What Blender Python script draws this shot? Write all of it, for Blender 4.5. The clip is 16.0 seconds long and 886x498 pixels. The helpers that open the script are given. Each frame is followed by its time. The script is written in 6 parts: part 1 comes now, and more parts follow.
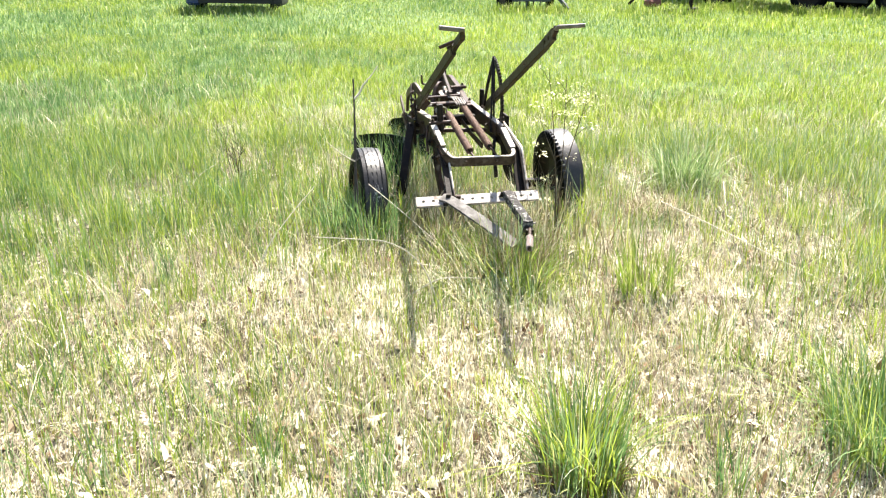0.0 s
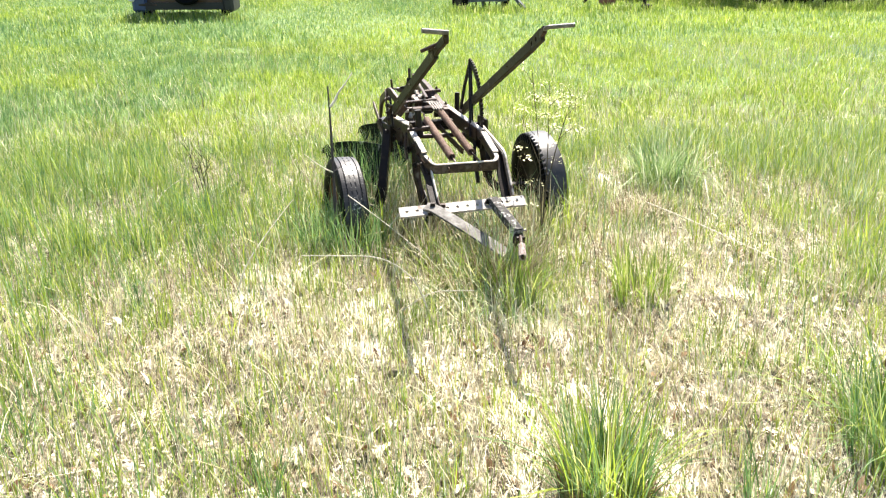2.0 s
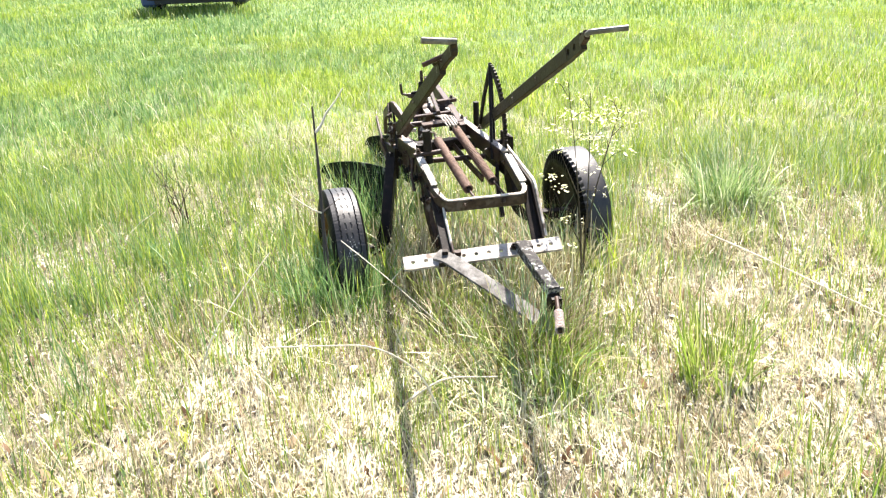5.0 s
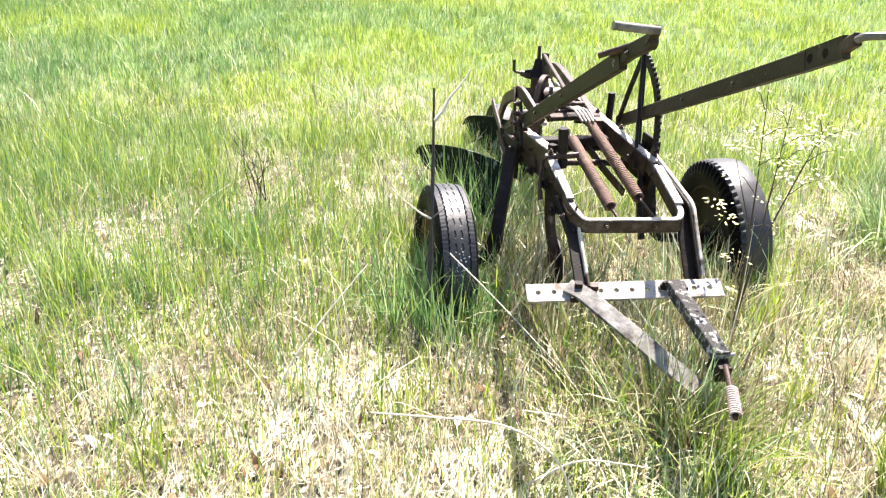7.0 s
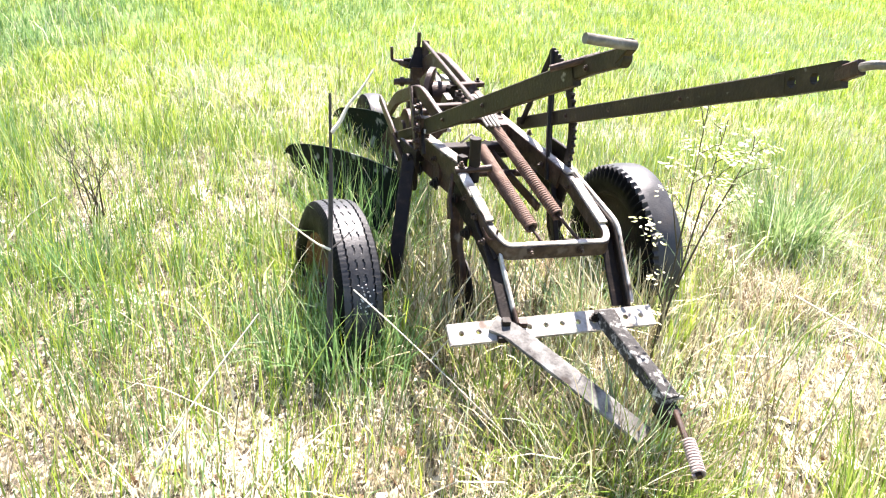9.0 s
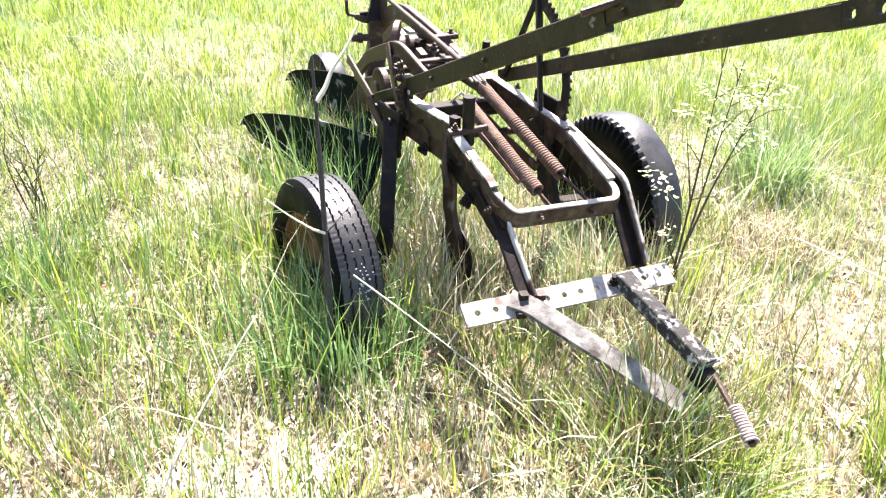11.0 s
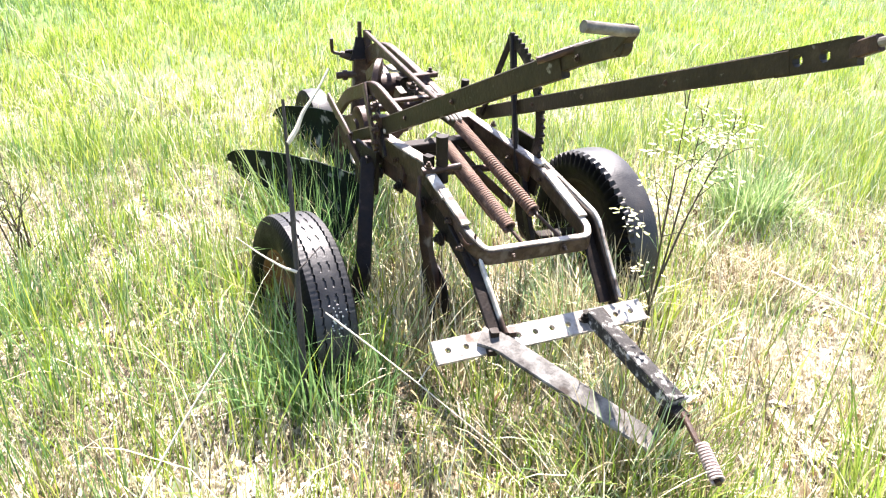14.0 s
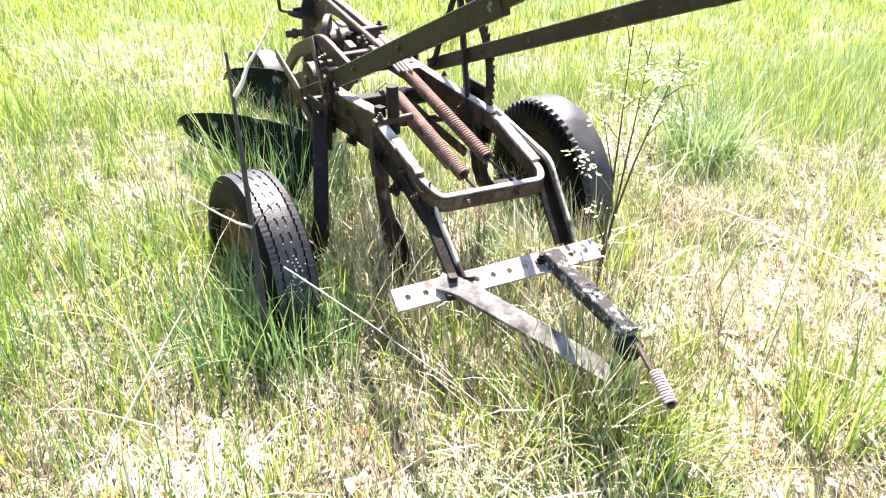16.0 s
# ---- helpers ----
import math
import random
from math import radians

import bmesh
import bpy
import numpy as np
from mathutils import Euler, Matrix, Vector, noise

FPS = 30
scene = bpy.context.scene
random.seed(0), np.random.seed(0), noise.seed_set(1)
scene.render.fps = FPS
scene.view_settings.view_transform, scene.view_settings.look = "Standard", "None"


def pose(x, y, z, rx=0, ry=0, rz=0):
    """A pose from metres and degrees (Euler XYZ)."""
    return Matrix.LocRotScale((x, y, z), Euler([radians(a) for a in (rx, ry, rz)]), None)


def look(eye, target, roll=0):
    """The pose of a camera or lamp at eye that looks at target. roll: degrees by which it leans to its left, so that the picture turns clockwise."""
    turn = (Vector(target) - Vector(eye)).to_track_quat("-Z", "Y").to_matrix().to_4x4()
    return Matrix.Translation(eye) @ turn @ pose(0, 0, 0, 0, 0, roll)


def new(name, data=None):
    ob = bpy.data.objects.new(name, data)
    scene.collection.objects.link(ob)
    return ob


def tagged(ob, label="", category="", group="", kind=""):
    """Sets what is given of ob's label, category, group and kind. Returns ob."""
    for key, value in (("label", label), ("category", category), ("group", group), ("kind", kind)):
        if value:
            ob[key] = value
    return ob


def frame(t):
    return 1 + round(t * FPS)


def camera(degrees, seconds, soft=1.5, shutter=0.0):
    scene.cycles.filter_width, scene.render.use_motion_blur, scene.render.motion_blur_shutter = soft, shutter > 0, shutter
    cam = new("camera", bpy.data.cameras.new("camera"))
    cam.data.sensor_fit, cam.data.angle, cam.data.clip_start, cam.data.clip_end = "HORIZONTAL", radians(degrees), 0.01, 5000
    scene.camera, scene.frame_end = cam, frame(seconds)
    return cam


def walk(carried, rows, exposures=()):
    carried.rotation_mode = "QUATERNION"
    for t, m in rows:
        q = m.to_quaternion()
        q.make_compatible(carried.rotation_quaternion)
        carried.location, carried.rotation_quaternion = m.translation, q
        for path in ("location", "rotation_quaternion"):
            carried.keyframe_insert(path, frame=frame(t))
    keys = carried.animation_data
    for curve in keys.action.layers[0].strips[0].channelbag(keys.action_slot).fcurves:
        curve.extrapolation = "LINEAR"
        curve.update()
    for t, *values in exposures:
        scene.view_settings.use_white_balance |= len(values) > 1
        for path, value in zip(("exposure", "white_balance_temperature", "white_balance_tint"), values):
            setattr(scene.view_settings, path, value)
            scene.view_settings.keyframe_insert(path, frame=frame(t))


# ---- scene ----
cam = camera(64.7, 16.0, soft=1.2)
PATH = [
    (0, (0.051, 0.007, 1.65), (0.041, 1.823, 0.812), 0.3),
    (0.5, (0.045, 0.008, 1.66), (0.073, 1.842, 0.863), -0.3),
    (1, (0.047, 0.034, 1.65), (0.051, 1.869, 0.855), -1.5),
    (1.5, (-0.006, 0.109, 1.647), (0.015, 1.932, 0.826), -1.7),
    (2, (-0.097, 0.167, 1.636), (0.01, 1.982, 0.801), -0.5),
    (2.5, (-0.003, 0.322, 1.62), (0.072, 2.108, 0.723), -2.1),
    (3, (0.105, 0.442, 1.657), (0.075, 2.251, 0.804), -2.3),
    (3.2, (0.104, 0.498, 1.671), (0.037, 2.332, 0.876), -3.6),
    (5.3, (0.018, 1.068, 1.612), (0.08, 2.841, 0.69), -2.0),
    (5.5, (0.008, 1.113, 1.625), (0.156, 2.859, 0.662), 0.2),
    (6, (-0.197, 1.244, 1.603), (0.078, 2.989, 0.665), 2.1),
    (6.2, (-0.233, 1.282, 1.616), (-0.039, 3.007, 0.623), 1.5),
    (6.5, (-0.318, 1.376, 1.58), (-0.186, 3.114, 0.599), 4.3),
    (6.7, (-0.326, 1.454, 1.585), (-0.362, 3.184, 0.582), 2.6),
    (7, (-0.281, 1.597, 1.567), (-0.4, 3.343, 0.598), 1.3),
    (7.5, (-0.194, 1.743, 1.594), (-0.365, 3.522, 0.696), 0.6),
    (7.7, (-0.232, 1.768, 1.617), (-0.183, 3.547, 0.704), 4.8),
    (8, (-0.344, 1.82, 1.59), (-0.12, 3.575, 0.658), 4.7),
    (8.1, (-0.384, 1.819, 1.587), (-0.123, 3.566, 0.649), 5.5),
    (8.5, (-0.499, 1.883, 1.578), (-0.181, 3.603, 0.608), 7.2),
    (8.7, (-0.499, 1.95, 1.561), (-0.177, 3.657, 0.57), 7.1),
    (10.8, (-0.641, 2.265, 1.476), (-0.182, 3.899, 0.418), 4.8),
    (11, (-0.655, 2.272, 1.467), (-0.16, 3.864, 0.363), 5.5),
    (11.5, (-0.627, 2.275, 1.457), (-0.109, 3.847, 0.335), 4.3),
    (12, (-0.57, 2.26, 1.482), (0.008, 3.823, 0.375), 6.6),
    (12.5, (-0.535, 2.244, 1.511), (0.045, 3.878, 0.515), 4.8),
    (13, (-0.554, 2.237, 1.504), (0.056, 3.863, 0.512), 5.8),
    (13.5, (-0.573, 2.249, 1.507), (-0.03, 3.875, 0.477), 5.1),
    (14, (-0.577, 2.247, 1.51), (-0.077, 3.883, 0.473), 5.2),
    (14.5, (-0.574, 2.236, 1.509), (-0.071, 3.88, 0.486), 5.4),
    (15, (-0.564, 2.215, 1.493), (-0.014, 3.815, 0.425), 5.3),
    (15.5, (-0.547, 2.206, 1.493), (0.023, 3.783, 0.403), 4.4),
    (16, (-0.55, 2.192, 1.479), (0.025, 3.751, 0.365), 4.0),
]
walk(cam, [(t, look(eye, target, roll)) for t, eye, target, roll in PATH],
     [(0.0, 1.92, 6750, 13), (3.2, 1.92, 6750, 13), (5.5, 2.12, 6650, 15), (7.5, 2.16, 6550, 17), (8.6, 2.38, 6500, 19), (16.0, 2.46, 6500, 20)])

# ---- light ----
SUN_DIR = Vector((0.17, 0.68, 1.0)).normalized()
sun = new("sun", bpy.data.lights.new("sun", "SUN"))
sun.data.energy, sun.data.angle, sun.data.color = 5.0, radians(0.5), (1.0, 0.96, 0.88)
sun.matrix_world = look(SUN_DIR * 40, (0, 0, 0))
world = bpy.data.worlds.new("world")
scene.world = world
world.use_nodes = True
sky = world.node_tree.nodes.new("ShaderNodeTexSky")
sky.sky_type, sky.sun_disc = "NISHITA", False
sky.sun_elevation, sky.sun_rotation = math.asin(SUN_DIR.z), math.atan2(SUN_DIR.x, SUN_DIR.y)
world.node_tree.links.new(sky.outputs[0], world.node_tree.nodes["Background"].inputs[0])
world.node_tree.nodes["Background"].inputs[1].default_value = 0.08

rng = np.random.default_rng(7)


# ---- materials ----
def node_mat(name):
    m = bpy.data.materials.new(name)
    m.use_nodes = True
    return m, m.node_tree, m.node_tree.nodes["Principled BSDF"]


def surface(name, stops, scale=20.0, rough=0.8, metal=0.0, bump=0.3, detail=6.0, fine=None, stain=None, spec=0.5):
    """Noise-coloured surface: stops are (position, colour); stain = (colour, scale, threshold)."""
    m, tree, b = node_mat(name)
    n, link = tree.nodes, tree.links.new
    co = n.new("ShaderNodeTexCoord")
    tex = n.new("ShaderNodeTexNoise")
    tex.inputs["Scale"].default_value, tex.inputs["Detail"].default_value = scale, detail
    tex.inputs["Roughness"].default_value = 0.65
    link(co.outputs["Object"], tex.inputs["Vector"])
    ramp = n.new("ShaderNodeValToRGB")
    e = ramp.color_ramp.elements
    while len(e) < len(stops):
        e.new(0.5)
    for k, (p, c) in enumerate(stops):
        e[k].position, e[k].color = p, (*c, 1)
    link(tex.outputs["Fac"], ramp.inputs["Fac"])
    colour = ramp.outputs["Color"]
    if stain:
        t2 = n.new("ShaderNodeTexNoise")
        t2.inputs["Scale"].default_value, t2.inputs["Detail"].default_value = stain[1], 5
        link(co.outputs["Object"], t2.inputs["Vector"])
        r2 = n.new("ShaderNodeValToRGB")
        r2.color_ramp.elements[0].position, r2.color_ramp.elements[1].position = stain[2], stain[2] + 0.08
        link(t2.outputs["Fac"], r2.inputs["Fac"])
        mix = n.new("ShaderNodeMix")
        mix.data_type = "RGBA"
        link(r2.outputs["Color"], mix.inputs["Factor"])
        link(colour, mix.inputs["A"])
        mix.inputs["B"].default_value = (*stain[0], 1)
        colour = mix.outputs["Result"]
    link(colour, b.inputs["Base Color"])
    b.inputs["Metallic"].default_value, b.inputs["Specular IOR Level"].default_value = metal, spec
    wear = n.new("ShaderNodeMapRange")
    wear.inputs["From Min"].default_value, wear.inputs["From Max"].default_value = 0.3, 0.7
    wear.inputs["To Min"].default_value, wear.inputs["To Max"].default_value = rough - 0.1, rough + 0.12
    link(tex.outputs["Fac"], wear.inputs["Value"])
    link(wear.outputs[0], b.inputs["Roughness"])
    tex2 = n.new("ShaderNodeTexNoise")
    tex2.inputs["Scale"].default_value, tex2.inputs["Detail"].default_value = fine or scale * 5, 4
    link(co.outputs["Object"], tex2.inputs["Vector"])
    bp = n.new("ShaderNodeBump")
    bp.inputs["Strength"].default_value, bp.inputs["Distance"].default_value = bump, 0.004
    link(tex2.outputs["Fac"], bp.inputs["Height"])
    link(bp.outputs["Normal"], b.inputs["Normal"])
    return m


def leafy(name, stops, glow=0.5, rough=0.45):
    """Thin leaves and blades: each blade its own shade, light passing through."""
    m, tree, b = node_mat(name)
    n, link = tree.nodes, tree.links.new
    geo = n.new("ShaderNodeNewGeometry")
    ramp = n.new("ShaderNodeValToRGB")
    e = ramp.color_ramp.elements
    while len(e) < len(stops):
        e.new(0.5)
    for k, (p, c) in enumerate(stops):
        e[k].position, e[k].color = p, (*c, 1)
    link(geo.outputs["Random Per Island"], ramp.inputs["Fac"])
    link(ramp.outputs["Color"], b.inputs["Base Color"])
    b.inputs["Roughness"].default_value = rough
    b.inputs["Specular IOR Level"].default_value = 0.28
    tr = n.new("ShaderNodeBsdfTranslucent")
    link(ramp.outputs["Color"], tr.inputs["Color"])
    mix = n.new("ShaderNodeMixShader")
    mix.inputs[0].default_value = glow
    link(b.outputs[0], mix.inputs[1])
    link(tr.outputs[0], mix.inputs[2])
    link(mix.outputs[0], n["Material Output"].inputs["Surface"])
    return m


RUST = surface("rusty_steel", [(0.3, (0.015, 0.007, 0.004)), (0.5, (0.038, 0.018, 0.010)), (0.7, (0.078, 0.042, 0.025))], 28, 0.5, 0.0, 0.4, stain=((0.12, 0.10, 0.08), 14, 0.62), spec=0.3)
DARK = surface("dark_weathered_steel", [(0.3, (0.006, 0.004, 0.003)), (0.55, (0.014, 0.009, 0.006)), (0.75, (0.034, 0.022, 0.015))], 24, 0.55, 0.0, 0.4, stain=((0.06, 0.045, 0.033), 12, 0.63), spec=0.2)
LEVER = surface("olive_brown_steel", [(0.3, (0.012, 0.008, 0.0035)), (0.55, (0.030, 0.021, 0.0095)), (0.8, (0.072, 0.053, 0.027))], 18, 0.55, 0.0, 0.35, stain=((0.17, 0.155, 0.125), 38, 0.67), spec=0.2)
PALE = surface("bleached_steel_bar", [(0.3, (0.15, 0.125, 0.10)), (0.5, (0.32, 0.29, 0.255)), (0.7, (0.47, 0.44, 0.395))], 22, 0.6, 0.0, 0.5, fine=90, stain=((0.14, 0.10, 0.075), 15, 0.635), spec=0.3)
# dark blotches are weathering and painted-in dapple of grass shadows
HITCHBAR = surface("grey_weathered_dappled_bar", [(0.3, (0.035, 0.03, 0.026)), (0.48, (0.12, 0.112, 0.10)), (0.66, (0.25, 0.24, 0.22))], 16, 0.65, 0.0, 0.6, fine=70, stain=((0.035, 0.026, 0.02), 9, 0.56), spec=0.2)
LICHENSPOT = surface("pale_lichen", [(0.3, (0.28, 0.29, 0.27)), (0.7, (0.5, 0.51, 0.48))], 80, 0.9, 0.0, 0.3)
LICHEN = surface("lichen_grey_bar", [(0.44, (0.010, 0.008, 0.0065)), (0.54, (0.04, 0.036, 0.032)), (0.64, (0.40, 0.39, 0.36))], 34, 0.85, 0.0, 0.6)
DUSTY = surface("dusty_pink_spring", [(0.3, (0.22, 0.16, 0.14)), (0.6, (0.38, 0.31, 0.28)), (0.8, (0.5, 0.44, 0.41))], 40, 0.8, 0.0, 0.4)
SPRING = surface("rusty_spring", [(0.3, (0.075, 0.036, 0.022)), (0.6, (0.18, 0.105, 0.07)), (0.8, (0.32, 0.225, 0.165))], 40, 0.75, 0.0, 0.4)
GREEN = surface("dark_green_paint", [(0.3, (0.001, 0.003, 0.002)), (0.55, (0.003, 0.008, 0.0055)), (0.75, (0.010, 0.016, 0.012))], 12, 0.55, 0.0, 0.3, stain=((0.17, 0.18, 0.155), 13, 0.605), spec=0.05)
FRAME = surface("worn_frame_steel", [(0.3, (0.018, 0.009, 0.005)), (0.5, (0.046, 0.027, 0.016)), (0.7, (0.088, 0.058, 0.040))], 26, 0.42, 0.0, 0.35, stain=((0.10, 0.075, 0.055), 14, 0.6), spec=0.25)
# worn steel with the sun's glare on upward faces lifted into its colour
SUNLIT_WORN = surface("sunlit_worn_steel", [(0.3, (0.10, 0.07, 0.052)), (0.46, (0.32, 0.27, 0.22)), (0.62, (0.56, 0.52, 0.455))], 16, 0.5, 0.0, 0.4, fine=60, stain=((0.05, 0.03, 0.02), 10, 0.57), spec=0.3)
GRIP = surface("handled_grey_steel", [(0.3, (0.05, 0.042, 0.03)), (0.5, (0.13, 0.115, 0.09)), (0.7, (0.24, 0.22, 0.185))], 24, 0.5, 0.0, 0.3, fine=80, spec=0.3)
# rubber split by light: shade in the sidewall black, sun sheen in the tread
RUBBER = surface("weathered_shaded_rubber", [(0.3, (0.0015, 0.0015, 0.0016)), (0.6, (0.003, 0.003, 0.0032)), (0.8, (0.008, 0.008, 0.0085))], 14, 0.55, 0.0, 0.25, fine=160, spec=0.08)
TREAD = surface("dusty_worn_lit_tread", [(0.3, (0.019, 0.0185, 0.0185)), (0.55, (0.036, 0.035, 0.0345)), (0.75, (0.06, 0.057, 0.055))], 9, 0.42, 0.0, 0.3, fine=150, stain=((0.06, 0.052, 0.045), 5, 0.6), spec=0.35)
ORANGE = surface("faded_orange_rim", [(0.3, (0.05, 0.02, 0.008)), (0.5, (0.13, 0.055, 0.012)), (0.8, (0.24, 0.12, 0.03))], 14, 0.7, 0.1, 0.4, stain=((0.02, 0.012, 0.009), 9, 0.5))
STICK = surface("dead_wood", [(0.3, (0.022, 0.019, 0.016)), (0.6, (0.05, 0.042, 0.036)), (0.8, (0.10, 0.09, 0.075))], 60, 0.9, 0.0, 0.5)
BLEACHED = surface("bleached_twig", [(0.3, (0.40, 0.365, 0.27)), (0.7, (0.66, 0.61, 0.49))], 60, 0.8, 0.0, 0.3)
WEEDSTEM = surface("brown_weed_stem", [(0.3, (0.035, 0.028, 0.015)), (0.7, (0.075, 0.06, 0.034))], 50, 0.8, 0.0, 0.3)
STEELBLUE = surface("blue_grey_weathered_paint", [(0.3, (0.02, 0.026, 0.032)), (0.55, (0.06, 0.075, 0.085)), (0.8, (0.16, 0.18, 0.19))], 7, 0.55, 0.1, 0.3, fine=40, stain=((0.05, 0.03, 0.02), 4, 0.6))
BOXRUST = surface("brown_rusted_sheet", [(0.3, (0.04, 0.02, 0.013)), (0.55, (0.085, 0.042, 0.026)), (0.8, (0.13, 0.068, 0.042))], 3, 0.7, 0.1, 0.3, fine=30, stain=((0.018, 0.012, 0.01), 2, 0.6))
BLUE = surface("faded_blue_paint", [(0.3, (0.015, 0.03, 0.085)), (0.7, (0.03, 0.055, 0.13))], 4, 0.5, 0.0, 0.2, fine=40)
WHITE = surface("chalky_white_paint", [(0.3, (0.5, 0.5, 0.48)), (0.7, (0.7, 0.7, 0.68))], 5, 0.6, 0.0, 0.2, fine=40)

BLACKISH = surface("old_black_paint", [(0.3, (0.007, 0.007, 0.008)), (0.7, (0.018, 0.017, 0.016))], 4, 0.55, 0.1, 0.2, fine=40)
REDDISH = surface("faded_red_paint", [(0.3, (0.10, 0.03, 0.02)), (0.7, (0.19, 0.06, 0.04))], 6, 0.6, 0.0, 0.3, fine=40)
PLANK = surface("grey_weathered_board", [(0.3, (0.16, 0.13, 0.11)), (0.7, (0.3, 0.26, 0.23))], 9, 0.8, 0.0, 0.3, fine=60)
GRASS = leafy("green_grass", [(0.0, (0.11, 0.19, 0.026)), (0.3, (0.185, 0.285, 0.042)), (0.7, (0.29, 0.365, 0.062)), (0.9, (0.42, 0.46, 0.14)), (1.0, (0.56, 0.55, 0.29))], 0.47, 0.5)
DEEP = leafy("deep_green_grass", [(0.0, (0.07, 0.155, 0.045)), (0.5, (0.145, 0.255, 0.085)), (0.9, (0.25, 0.36, 0.14)), (1.0, (0.42, 0.49, 0.28))], 0.45, 0.45)
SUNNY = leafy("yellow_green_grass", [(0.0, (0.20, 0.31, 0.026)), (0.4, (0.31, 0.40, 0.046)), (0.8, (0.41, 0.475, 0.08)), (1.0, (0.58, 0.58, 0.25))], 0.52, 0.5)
BLUEGRASS = leafy("grey_green_grass", [(0.0, (0.14, 0.24, 0.10)), (0.5, (0.24, 0.35, 0.16)), (0.85, (0.38, 0.45, 0.28)), (1.0, (0.6, 0.62, 0.5))], 0.35, 0.35)
STRAW = leafy("dry_straw", [(0.0, (0.13, 0.10, 0.045)), (0.2, (0.36, 0.305, 0.16)), (0.55, (0.60, 0.545, 0.345)), (1.0, (0.80, 0.755, 0.55))], 0.18, 0.45)
DULL = leafy("dull_brown_straw", [(0.0, (0.10, 0.075, 0.035)), (0.5, (0.24, 0.19, 0.10)), (1.0, (0.45, 0.39, 0.25))], 0.25, 0.5)
BROWN = leafy("brown_dead_leaves", [(0.0, (0.10, 0.05, 0.025)), (0.5, (0.20, 0.12, 0.06)), (1.0, (0.38, 0.28, 0.18))], 0.2, 0.6)
CHAFF = leafy("bleached_dead_leaves", [(0.0, (0.34, 0.285, 0.18)), (0.3, (0.62, 0.565, 0.40)), (1.0, (0.86, 0.82, 0.655))], 0.15, 0.5)
PALEGRASS = leafy("pale_arching_grass", [(0.0, (0.15, 0.24, 0.07)), (0.4, (0.27, 0.37, 0.14)), (0.8, (0.44, 0.51, 0.26)), (1.0, (0.64, 0.67, 0.48))], 0.4, 0.4)
LEAF = leafy("pale_young_leaves", [(0.0, (0.42, 0.45, 0.14)), (0.6, (0.58, 0.58, 0.28)), (1.0, (0.7, 0.68, 0.45))], 0.3, 0.4)


# ---- ground ----
def lattice(x, y, seed):
    """Smooth value noise in 0..1 on arrays."""
    r = np.random.default_rng(seed).random((64, 64))
    xi, yi = np.floor(x).astype(int), np.floor(y).astype(int)
    fx, fy = x - xi, y - yi
    fx, fy = fx * fx * (3 - 2 * fx), fy * fy * (3 - 2 * fy)
    a, b = r[xi % 64, yi % 64], r[(xi + 1) % 64, yi % 64]
    c, d = r[xi % 64, (yi + 1) % 64], r[(xi + 1) % 64, (yi + 1) % 64]
    return (a * (1 - fx) + b * fx) * (1 - fy) + (c * (1 - fx) + d * fx) * fy


def smooth(a, b, v):
    t = np.clip((v - a) / (b - a), 0, 1)
    return t * t * (3 - 2 * t)


def ground_z(x, y):
    """Height of the soil; works on arrays."""
    x, y = np.asarray(x, float), np.asarray(y, float)
    near = np.exp(-((x / 14) ** 2 + ((y - 4) / 14) ** 2))
    dip = 0.07 * np.exp(-(((x - 0.2) / 1.1) ** 2 + ((y - 4.5) / 0.8) ** 2))
    rough = 0.012 * np.sin(2.1 * x + 0.7 * y) + 0.010 * np.sin(1.3 * y - 2.9 * x + 1.0) + 0.007 * np.sin(5.3 * x + 3.9 * y)
    return -0.06 - dip + near * rough


def thatch_relief(x, y):
    """Crumpled mats and pits of the dead grass, on top of the soil's height."""
    r = 0.5 * np.abs(2 * lattice(x * 9 + 3, y * 8, 81) - 1) + 0.3 * np.abs(2 * lattice(x * 23, y * 17 + 5, 82) - 1) + 0.2 * lattice(x * 52, y * 37, 83)
    inside = smooth(-2.9, -2.5, x) * (1 - smooth(3.0, 3.4, x)) * smooth(1.0, 1.3, y) * (1 - smooth(5.6, 6.0, y))
    return inside * (0.052 * r - 0.012)


def grid_axis(fine, step, far):
    a, b = fine
    mid = np.arange(a, b + step / 2, step)
    out = [mid[-1]]
    while out[-1] < far:
        out.append(out[-1] + (out[-1] - mid[-1]) * 0.35 + step)
    low = [mid[0]]
    while low[-1] > -far:
        low.append(low[-1] - (mid[0] - low[-1]) * 0.35 - step)
    return np.concatenate([low[:0:-1], mid, out[1:]])


def fast_mesh(name, verts, faces, material):
    """A mesh from arrays; faces is a list of arrays, each n x 3 or n x 4."""
    me = bpy.data.meshes.new(name)
    me.vertices.add(len(verts))
    me.vertices.foreach_set("co", np.ascontiguousarray(verts, dtype=np.float32).ravel())
    loops = np.concatenate([f.ravel() for f in faces]).astype(np.int32)
    sizes = np.concatenate([np.full(len(f), f.shape[1], np.int32) for f in faces])
    starts = np.concatenate([[0], np.cumsum(sizes)[:-1]]).astype(np.int32)
    me.loops.add(len(loops))
    me.loops.foreach_set("vertex_index", loops)
    me.polygons.add(len(sizes))
    me.polygons.foreach_set("loop_start", starts)
    me.polygons.foreach_set("loop_total", sizes)
    me.polygons.foreach_set("use_smooth", np.ones(len(sizes), dtype=bool))
    me.update(calc_edges=True)
    me.materials.append(material)
    return new(name, me)


